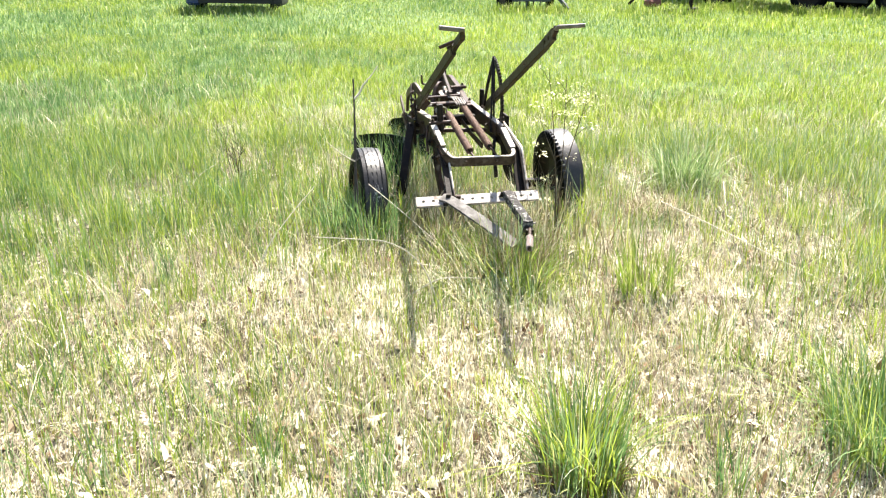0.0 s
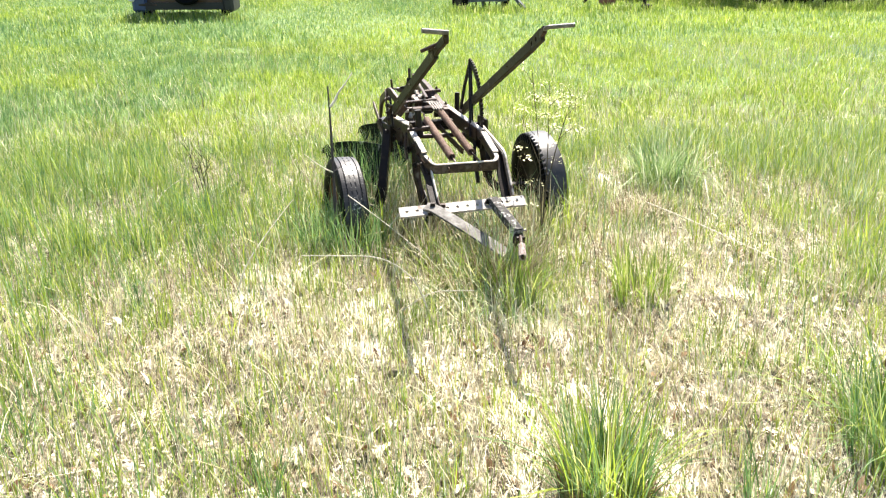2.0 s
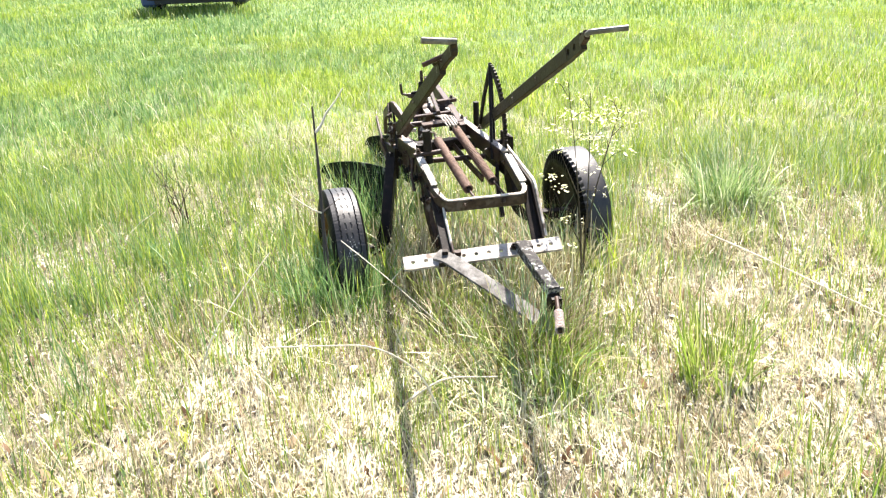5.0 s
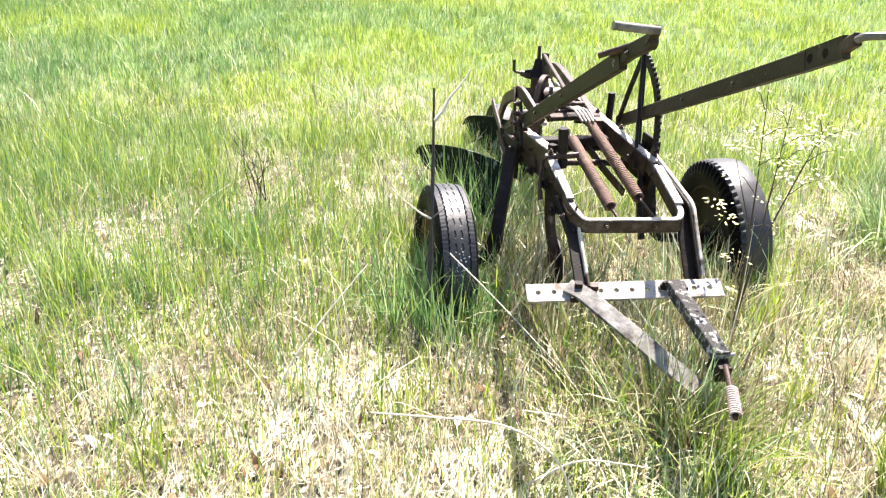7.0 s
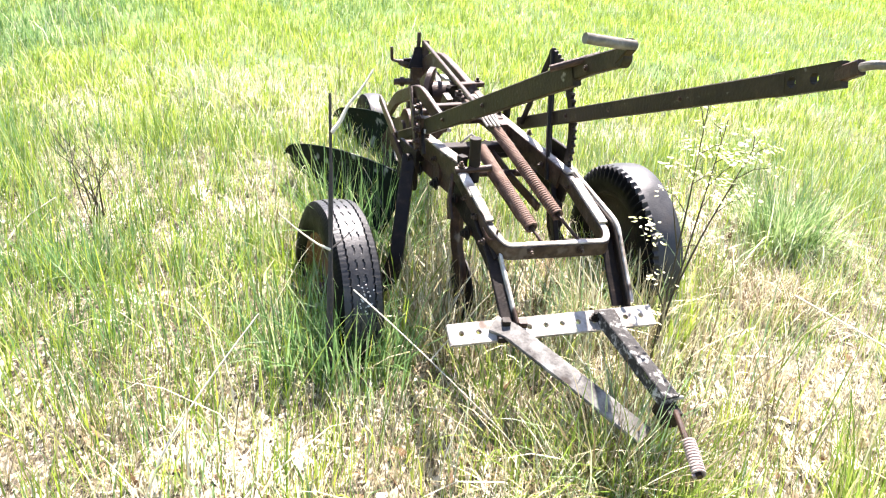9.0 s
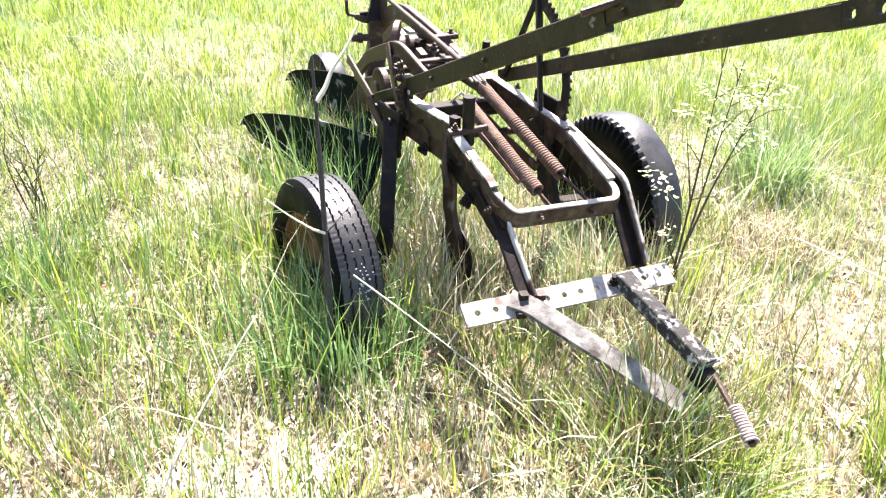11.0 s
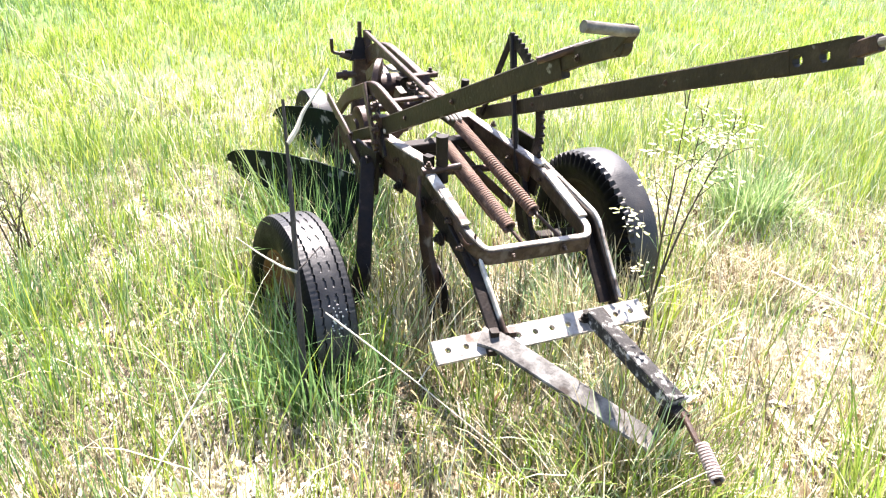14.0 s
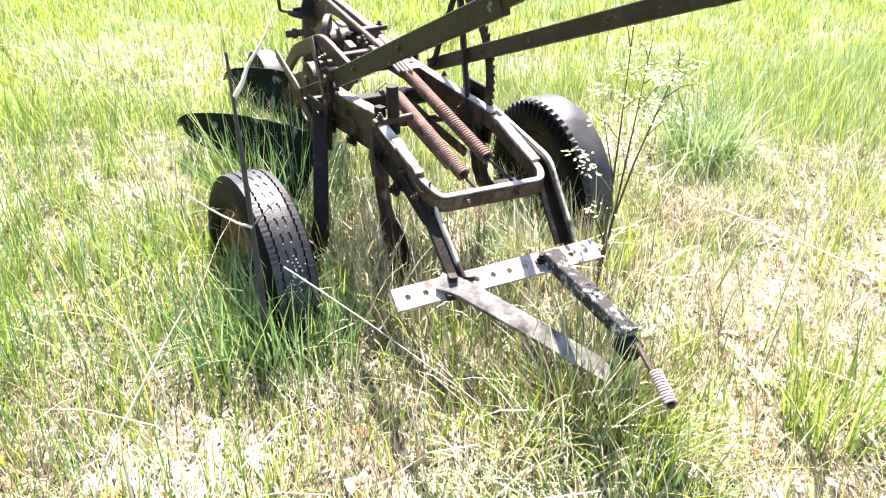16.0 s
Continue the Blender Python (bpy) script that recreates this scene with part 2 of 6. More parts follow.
def ground_material():
    m, tree, b = node_mat("thatch_and_soil")
    n, link = tree.nodes, tree.links.new

    def ramp(source, stops):
        r = n.new("ShaderNodeValToRGB")
        e = r.color_ramp.elements
        while len(e) < len(stops):
            e.new(0.5)
        for k, (p, c) in enumerate(stops):
            e[k].position, e[k].color = p, (*c, 1)
        link(source, r.inputs["Fac"])
        return r.outputs["Color"]

    def grain(scale, detail, vector, rough=0.6):
        t = n.new("ShaderNodeTexNoise")
        t.inputs["Scale"].default_value, t.inputs["Detail"].default_value, t.inputs["Roughness"].default_value = scale, detail, rough
        link(vector, t.inputs["Vector"])
        return t.outputs["Fac"]

    def mixed(factor, a, c):
        x = n.new("ShaderNodeMix")
        x.data_type = "RGBA"
        link(factor, x.inputs["Factor"])
        link(a, x.inputs["A"])
        link(c, x.inputs["B"])
        return x.outputs["Result"]

    co = n.new("ShaderNodeTexCoord").outputs["Object"]
    fine = grain(60, 8, co, 0.7)
    # torn flakes of dead leaf, each its own shade
    bent = n.new("ShaderNodeVectorMath")
    bent.operation = "MULTIPLY_ADD"
    noise_v = n.new("ShaderNodeTexNoise")
    noise_v.inputs["Scale"].default_value = 30
    link(co, noise_v.inputs["Vector"])
    link(noise_v.outputs["Color"], bent.inputs[0])
    bent.inputs[1].default_value = (0.03, 0.03, 0.03)
    link(co, bent.inputs[2])
    cells = n.new("ShaderNodeTexVoronoi")
    cells.inputs["Scale"].default_value = 75
    link(bent.outputs[0], cells.inputs["Vector"])
    shade = n.new("ShaderNodeSeparateColor")
    link(cells.outputs["Color"], shade.inputs[0])
    flakes = ramp(shade.outputs[0], [(0.0, (0.03, 0.022, 0.012)), (0.3, (0.12, 0.092, 0.052)), (0.6, (0.27, 0.23, 0.16)), (0.85, (0.50, 0.455, 0.35)), (1.0, (0.78, 0.74, 0.63))])
    strands = ramp(fine, [(0.36, (0.014, 0.010, 0.006)), (0.47, (0.075, 0.057, 0.032)), (0.56, (0.26, 0.225, 0.15)), (0.68, (0.60, 0.55, 0.43))])
    half = n.new("ShaderNodeMapRange")
    half.inputs["From Min"].default_value, half.inputs["From Max"].default_value = 0.42, 0.58
    link(grain(8, 5, co), half.inputs["Value"])
    thatch = mixed(half.outputs[0], strands, flakes)
    # bare dark crumbs of soil
    soil = n.new("ShaderNodeMapRange")
    soil.inputs["From Min"].default_value, soil.inputs["From Max"].default_value = 0.54, 0.64
    link(grain(5.5, 8, co, 0.75), soil.inputs["Value"])
    dark = ramp(fine, [(0.3, (0.018, 0.012, 0.008)), (0.7, (0.11, 0.08, 0.05))])
    thatch = mixed(soil.outputs[0], thatch, dark)
    green = ramp(grain(2.2, 8, co, 0.7), [(0.35, (0.055, 0.105, 0.018)), (0.5, (0.09, 0.155, 0.026)), (0.68, (0.15, 0.21, 0.045))])
    away = n.new("ShaderNodeVectorMath")
    away.operation = "DISTANCE"
    away.inputs[1].default_value = (0.3, 2.3, -0.06)
    link(co, away.inputs[0])
    ragged = n.new("ShaderNodeMath")
    ragged.operation = "MULTIPLY_ADD"
    link(grain(1.6, 6, co, 0.7), ragged.inputs[0])
    ragged.inputs[1].default_value = 3.0
    link(away.outputs["Value"], ragged.inputs[2])
    lush = n.new("ShaderNodeMapRange")
    lush.inputs["From Min"].default_value, lush.inputs["From Max"].default_value = 4.8, 7.6
    link(ragged.outputs[0], lush.inputs["Value"])
    link(mixed(lush.outputs[0], thatch, green), b.inputs["Base Color"])
    b.inputs["Roughness"].default_value = 0.9
    bp = n.new("ShaderNodeBump")
    bp.inputs["Strength"].default_value, bp.inputs["Distance"].default_value = 0.9, 0.015
    link(fine, bp.inputs["Height"])
    link(bp.outputs["Normal"], b.inputs["Normal"])
    return m


gx, gy = grid_axis((-2.9, 3.4), 0.017, 900), grid_axis((1.0, 6.0), 0.017, 900)
X, Y = np.meshgrid(gx, gy)
V = np.stack([X.ravel(), Y.ravel(), (ground_z(X, Y) + thatch_relief(X, Y)).ravel()], 1)
k = np.arange((len(gy) - 1) * len(gx)).reshape(len(gy) - 1, len(gx))[:, :-1].ravel()
ground = fast_mesh("ground", V, [np.stack([k, k + 1, k + 1 + len(gx), k + len(gx)], 1)], ground_material())
tagged(ground, "meadow soil covered with pale dry thatch", "ground", kind="structure")


# ---- modelling helpers ----
def link_mesh(name, bm, material, smooth=True):
    me = bpy.data.meshes.new(name)
    bmesh.ops.recalc_face_normals(bm, faces=bm.faces)
    bm.to_mesh(me)
    bm.free()
    if smooth:
        me.polygons.foreach_set("use_smooth", np.ones(len(me.polygons), dtype=bool))
        me.set_sharp_from_angle(angle=radians(35))
    me.materials.append(material)
    return new(name, me)


def thing(name, place, label, category, group=""):
    ob = new(name)
    ob.location = place
    ob.empty_display_size = 0.1
    return tagged(ob, label, category, group)




def part(name, bm, material, parent, label="", smooth=True):
    """Links a bmesh drawn in world metres as one mesh under a thing or a part."""
    ob = link_mesh(name, bm, material, smooth)
    top = parent
    while top.parent:
        top = top.parent
    ob.data.transform(Matrix.Translation(-Vector(top.location)))
    ob.parent = parent
    return tagged(ob, label) if label else ob


def frame_axes(d, up=(0, 0, 1)):
    d = Vector(d).normalized()
    side = d.cross(Vector(up))
    if side.length < 1e-4:
        side = d.cross(Vector((0, 1, 0)))
    side.normalize()
    return d, side, side.cross(d).normalized()


def bend(points, radius=0.03, steps=5):
    """Rounds the inner corners of a polyline."""
    P = [Vector(p) for p in points]
    out = [P[0]]
    for a, b, c in zip(P, P[1:], P[2:]):
        r = min(radius, (a - b).length * 0.45, (c - b).length * 0.45)
        p, q = b + (a - b).normalized() * r, b + (c - b).normalized() * r
        for i in range(steps + 1):
            t = i / steps
            out.append(p * (1 - t) ** 2 + b * 2 * t * (1 - t) + q * t * t)
    return out + [P[-1]]


def sweep(bm, points, section, up=(0, 0, 1), scales=None):
    """Sweeps a closed section of (side, up) pairs along a polyline."""
    P = [Vector(p) for p in points]
    rings = []
    for i, p in enumerate(P):
        d = (P[min(i + 1, len(P) - 1)] - P[max(i - 1, 0)])
        _, s, u = frame_axes(d, up)
        k = scales[i] if scales else 1.0
        rings.append([bm.verts.new(p + s * a * k + u * b * k) for a, b in section])
    n = len(section)
    for r, q in zip(rings, rings[1:]):
        for j in range(n):
            bm.faces.new((r[j], r[(j + 1) % n], q[(j + 1) % n], q[j]))
    bm.faces.new(rings[0][::-1])
    bm.faces.new(rings[-1])
    return bm


def rect(w, h, c=0.003):
    c = min(c, w * 0.3, h * 0.3)
    a, b = w / 2, h / 2
    return [(a, -b + c), (a, b - c), (a - c, b), (-a + c, b), (-a, b - c), (-a, -b + c), (-a + c, -b), (a - c, -b)]


def ring(r, n=10):
    return [(r * math.cos(2 * math.pi * i / n), r * math.sin(2 * math.pi * i / n)) for i in range(n)]


def bar(points, w, h, up=(0, 0, 1), c=0.003, radius=0.0):
    bm = bmesh.new()
    pts = bend(points, radius) if radius and len(points) > 2 else points
    return sweep(bm, pts, rect(w, h, c), up)


def rod(points, r, n=10, radius=0.0, scales=None):
    bm = bmesh.new()
    pts = bend(points, radius) if radius and len(points) > 2 else points
    return sweep(bm, pts, ring(r, n), (0.13, 0.2, 1), scales)


def coil(a, b, r, wire, turns, n=12, m=5, bm=None):
    bm = bm or bmesh.new()
    a, b = Vector(a), Vector(b)
    d, s, u = frame_axes(b - a)
    steps = int(turns * n)
    pts = []
    for i in range(steps + 1):
        t = i / steps
        w = 2 * math.pi * turns * t
        pts.append(a + (b - a) * t + (s * math.cos(w) + u * math.sin(w)) * r)
    return sweep(bm, pts, ring(wire, m), d)


def bolt(bm, p, d, r=0.011, h=0.012):
    """A hexagonal head on a washer, standing on p along d."""
    p = Vector(p)
    d, s, u = frame_axes(d)
    for rr, h0, h1, n in ((r * 1.5, 0, h * 0.25, 12), (r, h * 0.25, h, 6), (r * 0.55, h, h * 1.6, 8)):
        v0 = [bm.verts.new(p + d * h0 + (s * x + u * y)) for x, y in ring(rr, n)]
        v1 = [bm.verts.new(p + d * h1 + (s * x + u * y)) for x, y in ring(rr, n)]
        for j in range(n):
            bm.faces.new((v0[j], v0[(j + 1) % n], v1[(j + 1) % n], v1[j]))
        bm.faces.new(v1)
    return bm


def perforated(a, b, across, width, thick, holes, r):
    """A flat bar from a to b with round holes at the given distances."""
    bm = bmesh.new()
    a, b = Vector(a), Vector(b)
    d = (b - a).normalized()
    s = (Vector(across) - d * Vector(across).dot(d)).normalized()
    u = d.cross(s)
    L, half, cell = (b - a).length, width / 2, r * 1.9
    spans, x = [], 0.0
    for h in holes:
        spans += [(x, h - cell, None), (h - cell, h + cell, h)]
        x = h + cell
    spans.append((x, L, None))
    for z in (-thick / 2, thick / 2):
        def P(x, y):
            return bm.verts.new(a + d * x + s * y + u * z)
        for x0, x1, h in spans:
            if h is None:
                bm.faces.new((P(x0, -half), P(x1, -half), P(x1, half), P(x0, half)))
                continue
            inner = [P(h + r * math.cos(t), r * math.sin(t)) for t in [math.pi / 8 * (2 * i + 1) for i in range(8)]]
            box = [P(x1, half), P(x0, half), P(x0, -half), P(x1, -half)]
            for q in range(4):
                i0, i1, i2 = inner[(2 * q) % 8], inner[(2 * q + 1) % 8], inner[(2 * q + 2) % 8]
                bm.faces.new((box[q], box[(q + 1) % 4], i2, i1))
                bm.faces.new((box[q], i1, i0))
    for h in holes:
        v = [[bm.verts.new(a + d * (h + r * math.cos(t)) + s * r * math.sin(t) + u * z) for z in (-thick / 2, thick / 2)] for t in [math.pi / 8 * (2 * i + 1) for i in range(8)]]
        for i in range(8):
            bm.faces.new((v[i][0], v[i][1], v[(i + 1) % 8][1], v[(i + 1) % 8][0]))
    c = [[bm.verts.new(a + d * x + s * y + u * z) for z in (-thick / 2, thick / 2)] for x, y in ((0, -half), (L, -half), (L, half), (0, half))]
    for i in range(4):
        bm.faces.new((c[i][0], c[(i + 1) % 4][0], c[(i + 1) % 4][1], c[i][1]))
    bmesh.ops.remove_doubles(bm, verts=bm.verts, dist=1e-5)
    return bm


def lathe(bm, centre, axis, profile, n=64, warp=None):
    """Turns (offset along the axis, radius) pairs round an axis; warp(i, j) may change a pair."""
    centre = Vector(centre)
    d, s, u = frame_axes(axis)
    rows = []
    for i in range(n):
        t = 2 * math.pi * i / n
        w = s * math.cos(t) + u * math.sin(t)
        row = []
        for j, (o, r) in enumerate(profile):
            if warp:
                o, r = warp(i, j, o, r)
            row.append(bm.verts.new(centre + d * o + w * r))
        rows.append(row)
    m = len(profile)
    for i in range(n):
        for j in range(m - 1):
            bm.faces.new((rows[i][j], rows[i][j + 1], rows[(i + 1) % n][j + 1], rows[(i + 1) % n][j]))
    return bm


# ---- plough ----
HEAD = Vector((0.17, -0.985, 0.0)).normalized()
SIDE = Vector((0.985, 0.17, 0.0)).normalized()


def tyre_mesh(c, axis, R, W, lugs):
    """A worn tyre as sidewalls and tread: dashed zigzag grooves, or a bald crown, between notched shoulders."""
    bead = R - 0.125
    turns = 240 if lugs else 480
    t = W * 0.40
    prof = [(-W * 0.36, bead), (-W * 0.44, bead + 0.012), (-W * 0.5, bead + 0.05), (-W * 0.495, R - 0.055), (-W * 0.475, R - 0.03), (-t * 1.06, R - 0.012), (-t * 0.99, R - 0.006)]
    notch = {4, 5, 6}
    deep, shallow = set(), set()
    for g in (() if lugs or R < 0.3 else (-0.62, -0.2, 0.2, 0.62)):
        for o, dep in ((-0.0036, 0), (-0.0028, 0.010), (0.0028, 0.010), (0.0036, 0)):
            (deep if abs(g) > 0.5 else shallow).add((len(prof), dep))
            x = g * t + o
            prof.append((x, R - 0.004 * (x / t) ** 2))
    if lugs or R < 0.3:
        prof += [(x * t, R - 0.005 * x * x) for x in (-0.7, -0.35, 0.0, 0.35, 0.7)]
    k = len(prof)
    prof += [(t * 0.99, R - 0.006), (t * 1.06, R - 0.012), (W * 0.475, R - 0.03), (W * 0.495, R - 0.055), (W * 0.5, bead + 0.05), (W * 0.44, bead + 0.012), (W * 0.36, bead)]
    rim_notch = {5, 6, k, k + 1}
    deep, shallow = dict(deep), dict(shallow)

    def warp(i, j, o, r):
        if j in deep:
            o += 0.0022 * ((i % 6) - 2.5) / 2.5
            r -= deep[j] if i % 6 > 0 else 0.0
        if j in shallow:
            o += 0.002 * ((i % 6) - 2.5) / 2.5
            r -= shallow[j] * 0.45 if i % 12 in (1, 2, 3, 4, 5, 6, 7) else 0.0
        if lugs and j in notch and (i // 2) % 2:
            r, o = r - 0.016, o * 0.95
        if not lugs and j in rim_notch and i % 4 == 3:
            r, o = r - 0.002, o * 0.993
        return o, r
    side = lathe(bmesh.new(), c, axis, prof[:7], turns, warp)
    lathe(side, c, axis, prof[k:], turns, lambda i, j, o, r: warp(i, j + k, o, r))
    return side, lathe(bmesh.new(), c, axis, prof[6:k + 1], turns, lambda i, j, o, r: warp(i, j + 6, o, r))


def wheel(parent, c, yaw, camber, R, W, lugs, label, paint):
    axis = Vector((math.cos(yaw) * math.cos(camber), math.sin(yaw) * math.cos(camber), math.sin(camber)))
    bead = R - 0.125
    rim = lathe(bmesh.new(), c, axis, [(-W * 0.40, bead + 0.012), (-W * 0.38, bead - 0.004), (-W * 0.22, bead - 0.02), (-W * 0.12, bead - 0.05), (-W * 0.16, 0.09), (-W * 0.2, 0.07), (-W * 0.2, 0.0001)], 48)
    lathe(rim, c, axis, [(W * 0.40, bead + 0.012), (W * 0.38, bead - 0.004), (W * 0.22, bead - 0.02), (-W * 0.08, bead - 0.04)], 48)
    w = part("wheel", rim, paint, parent, label)
    side, crown = tyre_mesh(c, axis, R, W, lugs)
    # sidewalls get the shade-darkened rubber, the crown the sun-lightened dusty one
    part("tyre", side, RUBBER, w, "cracked black rubber tyre, shade in its sidewall colour")
    part("tread", crown, TREAD, w, "dusty worn tread, sun sheen in its grey")
    hub = lathe(bmesh.new(), c, axis, [(-W * 0.5, 0.0001), (-W * 0.5, 0.03), (-W * 0.44, 0.036), (W * 0.45, 0.036), (W * 0.5, 0.03), (W * 0.5, 0.0001)], 20)
    part("hub", hub, RUST, w)
    d, s, u = frame_axes(axis)
    for i in range(5):
        a = 2 * math.pi * i / 5
        part("wheel_nut", bolt(bmesh.new(), Vector(c) - d * W * 0.19 + (s * math.cos(a) + u * math.sin(a)) * 0.055, -d, 0.009, 0.012), RUST, w)
    return w


plough = thing("plough", (0.2, 4.4, -0.06), "rusty two-furrow trailed plough standing in meadow grass", "plough")

wheel(plough, (-0.46, 4.244, 0.033), radians(15.4), radians(-3.1), 0.343, 0.168, False, "faded orange steel wheel rim", ORANGE)
wheel(plough, (0.82, 4.632, 0.037), radians(10), radians(3.5), 0.367, 0.17, True, "dark rusted steel wheel rim", DARK)
wheel(plough, (-0.225, 6.2, -0.12), radians(12), 0.0, 0.26, 0.13, False, "small rear furrow wheel rim", DARK)

# pale lichen spots on the front of the left tyre
spot_rng = np.random.default_rng(5)
for i in range(34):
    a, o = radians(30 + 5 * spot_rng.normal()), 0.012 + 0.014 * spot_rng.normal()
    ax = Vector((math.cos(radians(15.4)), math.sin(radians(15.4)), -0.054)).normalized()
    fwd = Vector((math.sin(radians(15.4)), -math.cos(radians(15.4)), 0))
    n = fwd * math.cos(a) + Vector((0, 0, 1)) * math.sin(a)
    p = Vector((-0.46, 4.244, 0.033)) + ax * o + n * 0.3425
    part("lichen_spot", lathe(bmesh.new(), p, n, [(-0.001, 0.002), (0.0012, 0.0014 + 0.0024 * spot_rng.random()), (0.002, 0.0005)], 7), LICHENSPOT, plough)

# drawbar with its row of holes
A, B = Vector((-0.124, 3.724, 0.222)), Vector((0.580, 3.815, 0.240))
HOLES = [0.042 + 0.0565 * i for i in range(12)]
part("drawbar", perforated(A, B, HEAD * 0.90 - Vector((0, 0, 0.44)), 0.072, 0.014, HOLES, 0.0095), PALE, plough, "bleached flat steel bar with a row of holes", smooth=False)
D = (B - A).normalized()
for h in (HOLES[8], HOLES[9]):
    part("bolt", bolt(bmesh.new(), A + D * h + Vector((0, 0, 0.008)), (0, 0, 1), 0.012, 0.016), DARK, plough)

# hitch bars that meet in front
part("hitch_bar", bar([(0.022, 3.757, 0.2445), (0.07, 3.725, 0.242), (0.24, 3.57, 0.18), (0.42, 3.395, 0.112)], 0.066, 0.014, up=(-0.15, -0.3, 1), radius=0.05), HITCHBAR, plough, "grey weathered flat steel hitch bar with painted grass-shadow dapple")
part("hitch_clip", bar([(0.045, 3.70, 0.222), (0.045, 3.78, 0.228)], 0.03, 0.02), DARK, plough)
part("square_nut", bar([(0.060, 3.748, 0.248), (0.060, 3.748, 0.268)], 0.026, 0.026, up=(0, 1, 0)), DARK, plough)
part("square_nut", bar([(0.116, 3.755, 0.24), (0.116, 3.755, 0.258)], 0.028, 0.028, up=(0, 1, 0)), RUST, plough)
for fx in (0.385, 0.44):
    part("hitch_clip", bar([(fx, 3.755 + 0.05 * fx, 0.246), (fx - 0.003, 3.80 + 0.05 * fx, 0.248)], 0.022, 0.018), DARK, plough)
part("hitch_bar", bar([(0.397, 3.795, 0.252), (0.435, 3.63, 0.238), (0.485, 3.43, 0.212)], 0.05, 0.048), LICHEN, plough, "lichen-covered grey hitch bar")
part("hitch_clevis", bar([(0.478, 3.46, 0.18), (0.49, 3.395, 0.172)], 0.045, 0.06), DARK, plough, "dark steel clevis block")
part("clevis_pin", rod([(0.462, 3.43, 0.22), (0.525, 3.44, 0.222)], 0.006, 8), PALE, plough)
part("hitch_spring", coil((0.477, 3.285, 0.206), (0.466, 3.185, 0.188), 0.0155, 0.004, 12), DUSTY, plough, "rusty coil spring at the hitch")
part("hitch_pin", rod([(0.49, 3.4, 0.205), (0.465, 3.18, 0.187)], 0.0085), RUST, plough)

# U-shaped front frame
U = bend([(-0.04, 4.27, 0.513), (0.038, 3.985, 0.425), (0.075, 3.945, 0.393), (0.435, 3.99, 0.395), (0.447, 4.03, 0.41), (0.388, 4.33, 0.482), (0.215, 4.74, 0.532)], 0.055)
part("front_frame", sweep(bmesh.new(), U, rect(0.026, 0.05)), FRAME, plough, "bent flat steel frame with worn edges")
part("frame_rail", bar([(-0.15, 4.60, 0.505), (-0.033, 4.275, 0.52)], 0.034, 0.075), FRAME, plough)
part("frame_rail", bar([(0.375, 4.36, 0.475), (0.24, 4.68, 0.515), (0.13, 4.98, 0.53)], 0.034, 0.085), FRAME, plough)
part("leg", bar([(0.0, 4.10, 0.45), (0.035, 3.98, 0.385), (0.070, 3.75, 0.24)], 0.040, 0.014, radius=0.05), DARK, plough, "dark flat steel leg bolted to the drawbar")
part("leg", bar([(0.005, 4.08, 0.41), (0.045, 3.95, 0.345)], 0.014, 0.075), DARK, plough)
# the leg's edges carry the sunlight that catches them in their pale colour
part("leg_rib", bar([(0.060, 3.97, 0.392), (0.096, 3.748, 0.250)], 0.010, 0.026), SUNLIT_WORN, plough, "worn edge of the leg, coloured sunlit-bright")
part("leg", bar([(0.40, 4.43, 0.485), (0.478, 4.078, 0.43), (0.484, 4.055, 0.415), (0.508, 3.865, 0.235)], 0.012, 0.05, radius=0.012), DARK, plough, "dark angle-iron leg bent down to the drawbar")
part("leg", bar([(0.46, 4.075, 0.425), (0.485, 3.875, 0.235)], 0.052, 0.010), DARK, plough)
part("leg_edge", bar([(0.408, 4.43, 0.513), (0.490, 4.078, 0.458), (0.497, 4.05, 0.442), (0.523, 3.866, 0.256)], 0.014, 0.012, radius=0.012), SUNLIT_WORN, plough, "worn edge of the leg, coloured sunlit-bright")
part("ring_hook", rod([(0.0, 3.99, 0.46), (0.02, 3.965, 0.43), (0.045, 3.965, 0.43), (0.05, 3.975, 0.46)], 0.004, 6, 0.015), RUST, plough)

for p, d in (((-0.145, 4.58, 0.49), -SIDE), ((-0.09, 4.43, 0.505), -SIDE), ((-0.012, 4.17, 0.475), -SIDE), ((0.012, 4.08, 0.45), -SIDE), ((0.40, 4.3, 0.47), -SIDE), ((0.33, 4.45, 0.49), -SIDE),
             ((0.02, 3.97, 0.42), -SIDE), ((0.16, 3.955, 0.4), HEAD), ((0.34, 3.975, 0.4), HEAD), ((-0.04, 4.245, 0.545), Vector((0, 0, 1))), ((0.2, 4.76, 0.56), Vector((0, 0, 1))), ((0.28, 4.56, 0.555), Vector((0, 0, 1)))):
    part("bolt", bolt(bmesh.new(), Vector(p) + Vector(d) * 0.014, d, 0.009, 0.012), FRAME, plough)

# flange tops hold the sun glint in their pale steel
part("rail_flange", bar([(-0.152, 4.605, 0.546), (-0.034, 4.285, 0.56)], 0.04, 0.008, c=0.002), SUNLIT_WORN, plough, "worn top flange of the frame, sun glare in its colour")
part("rail_flange", bar([(0.392, 4.33, 0.513), (0.215, 4.74, 0.563), (0.13, 4.98, 0.578)], 0.034, 0.008, c=0.002), SUNLIT_WORN, plough, "worn top flange of the frame, sun glare in its colour")
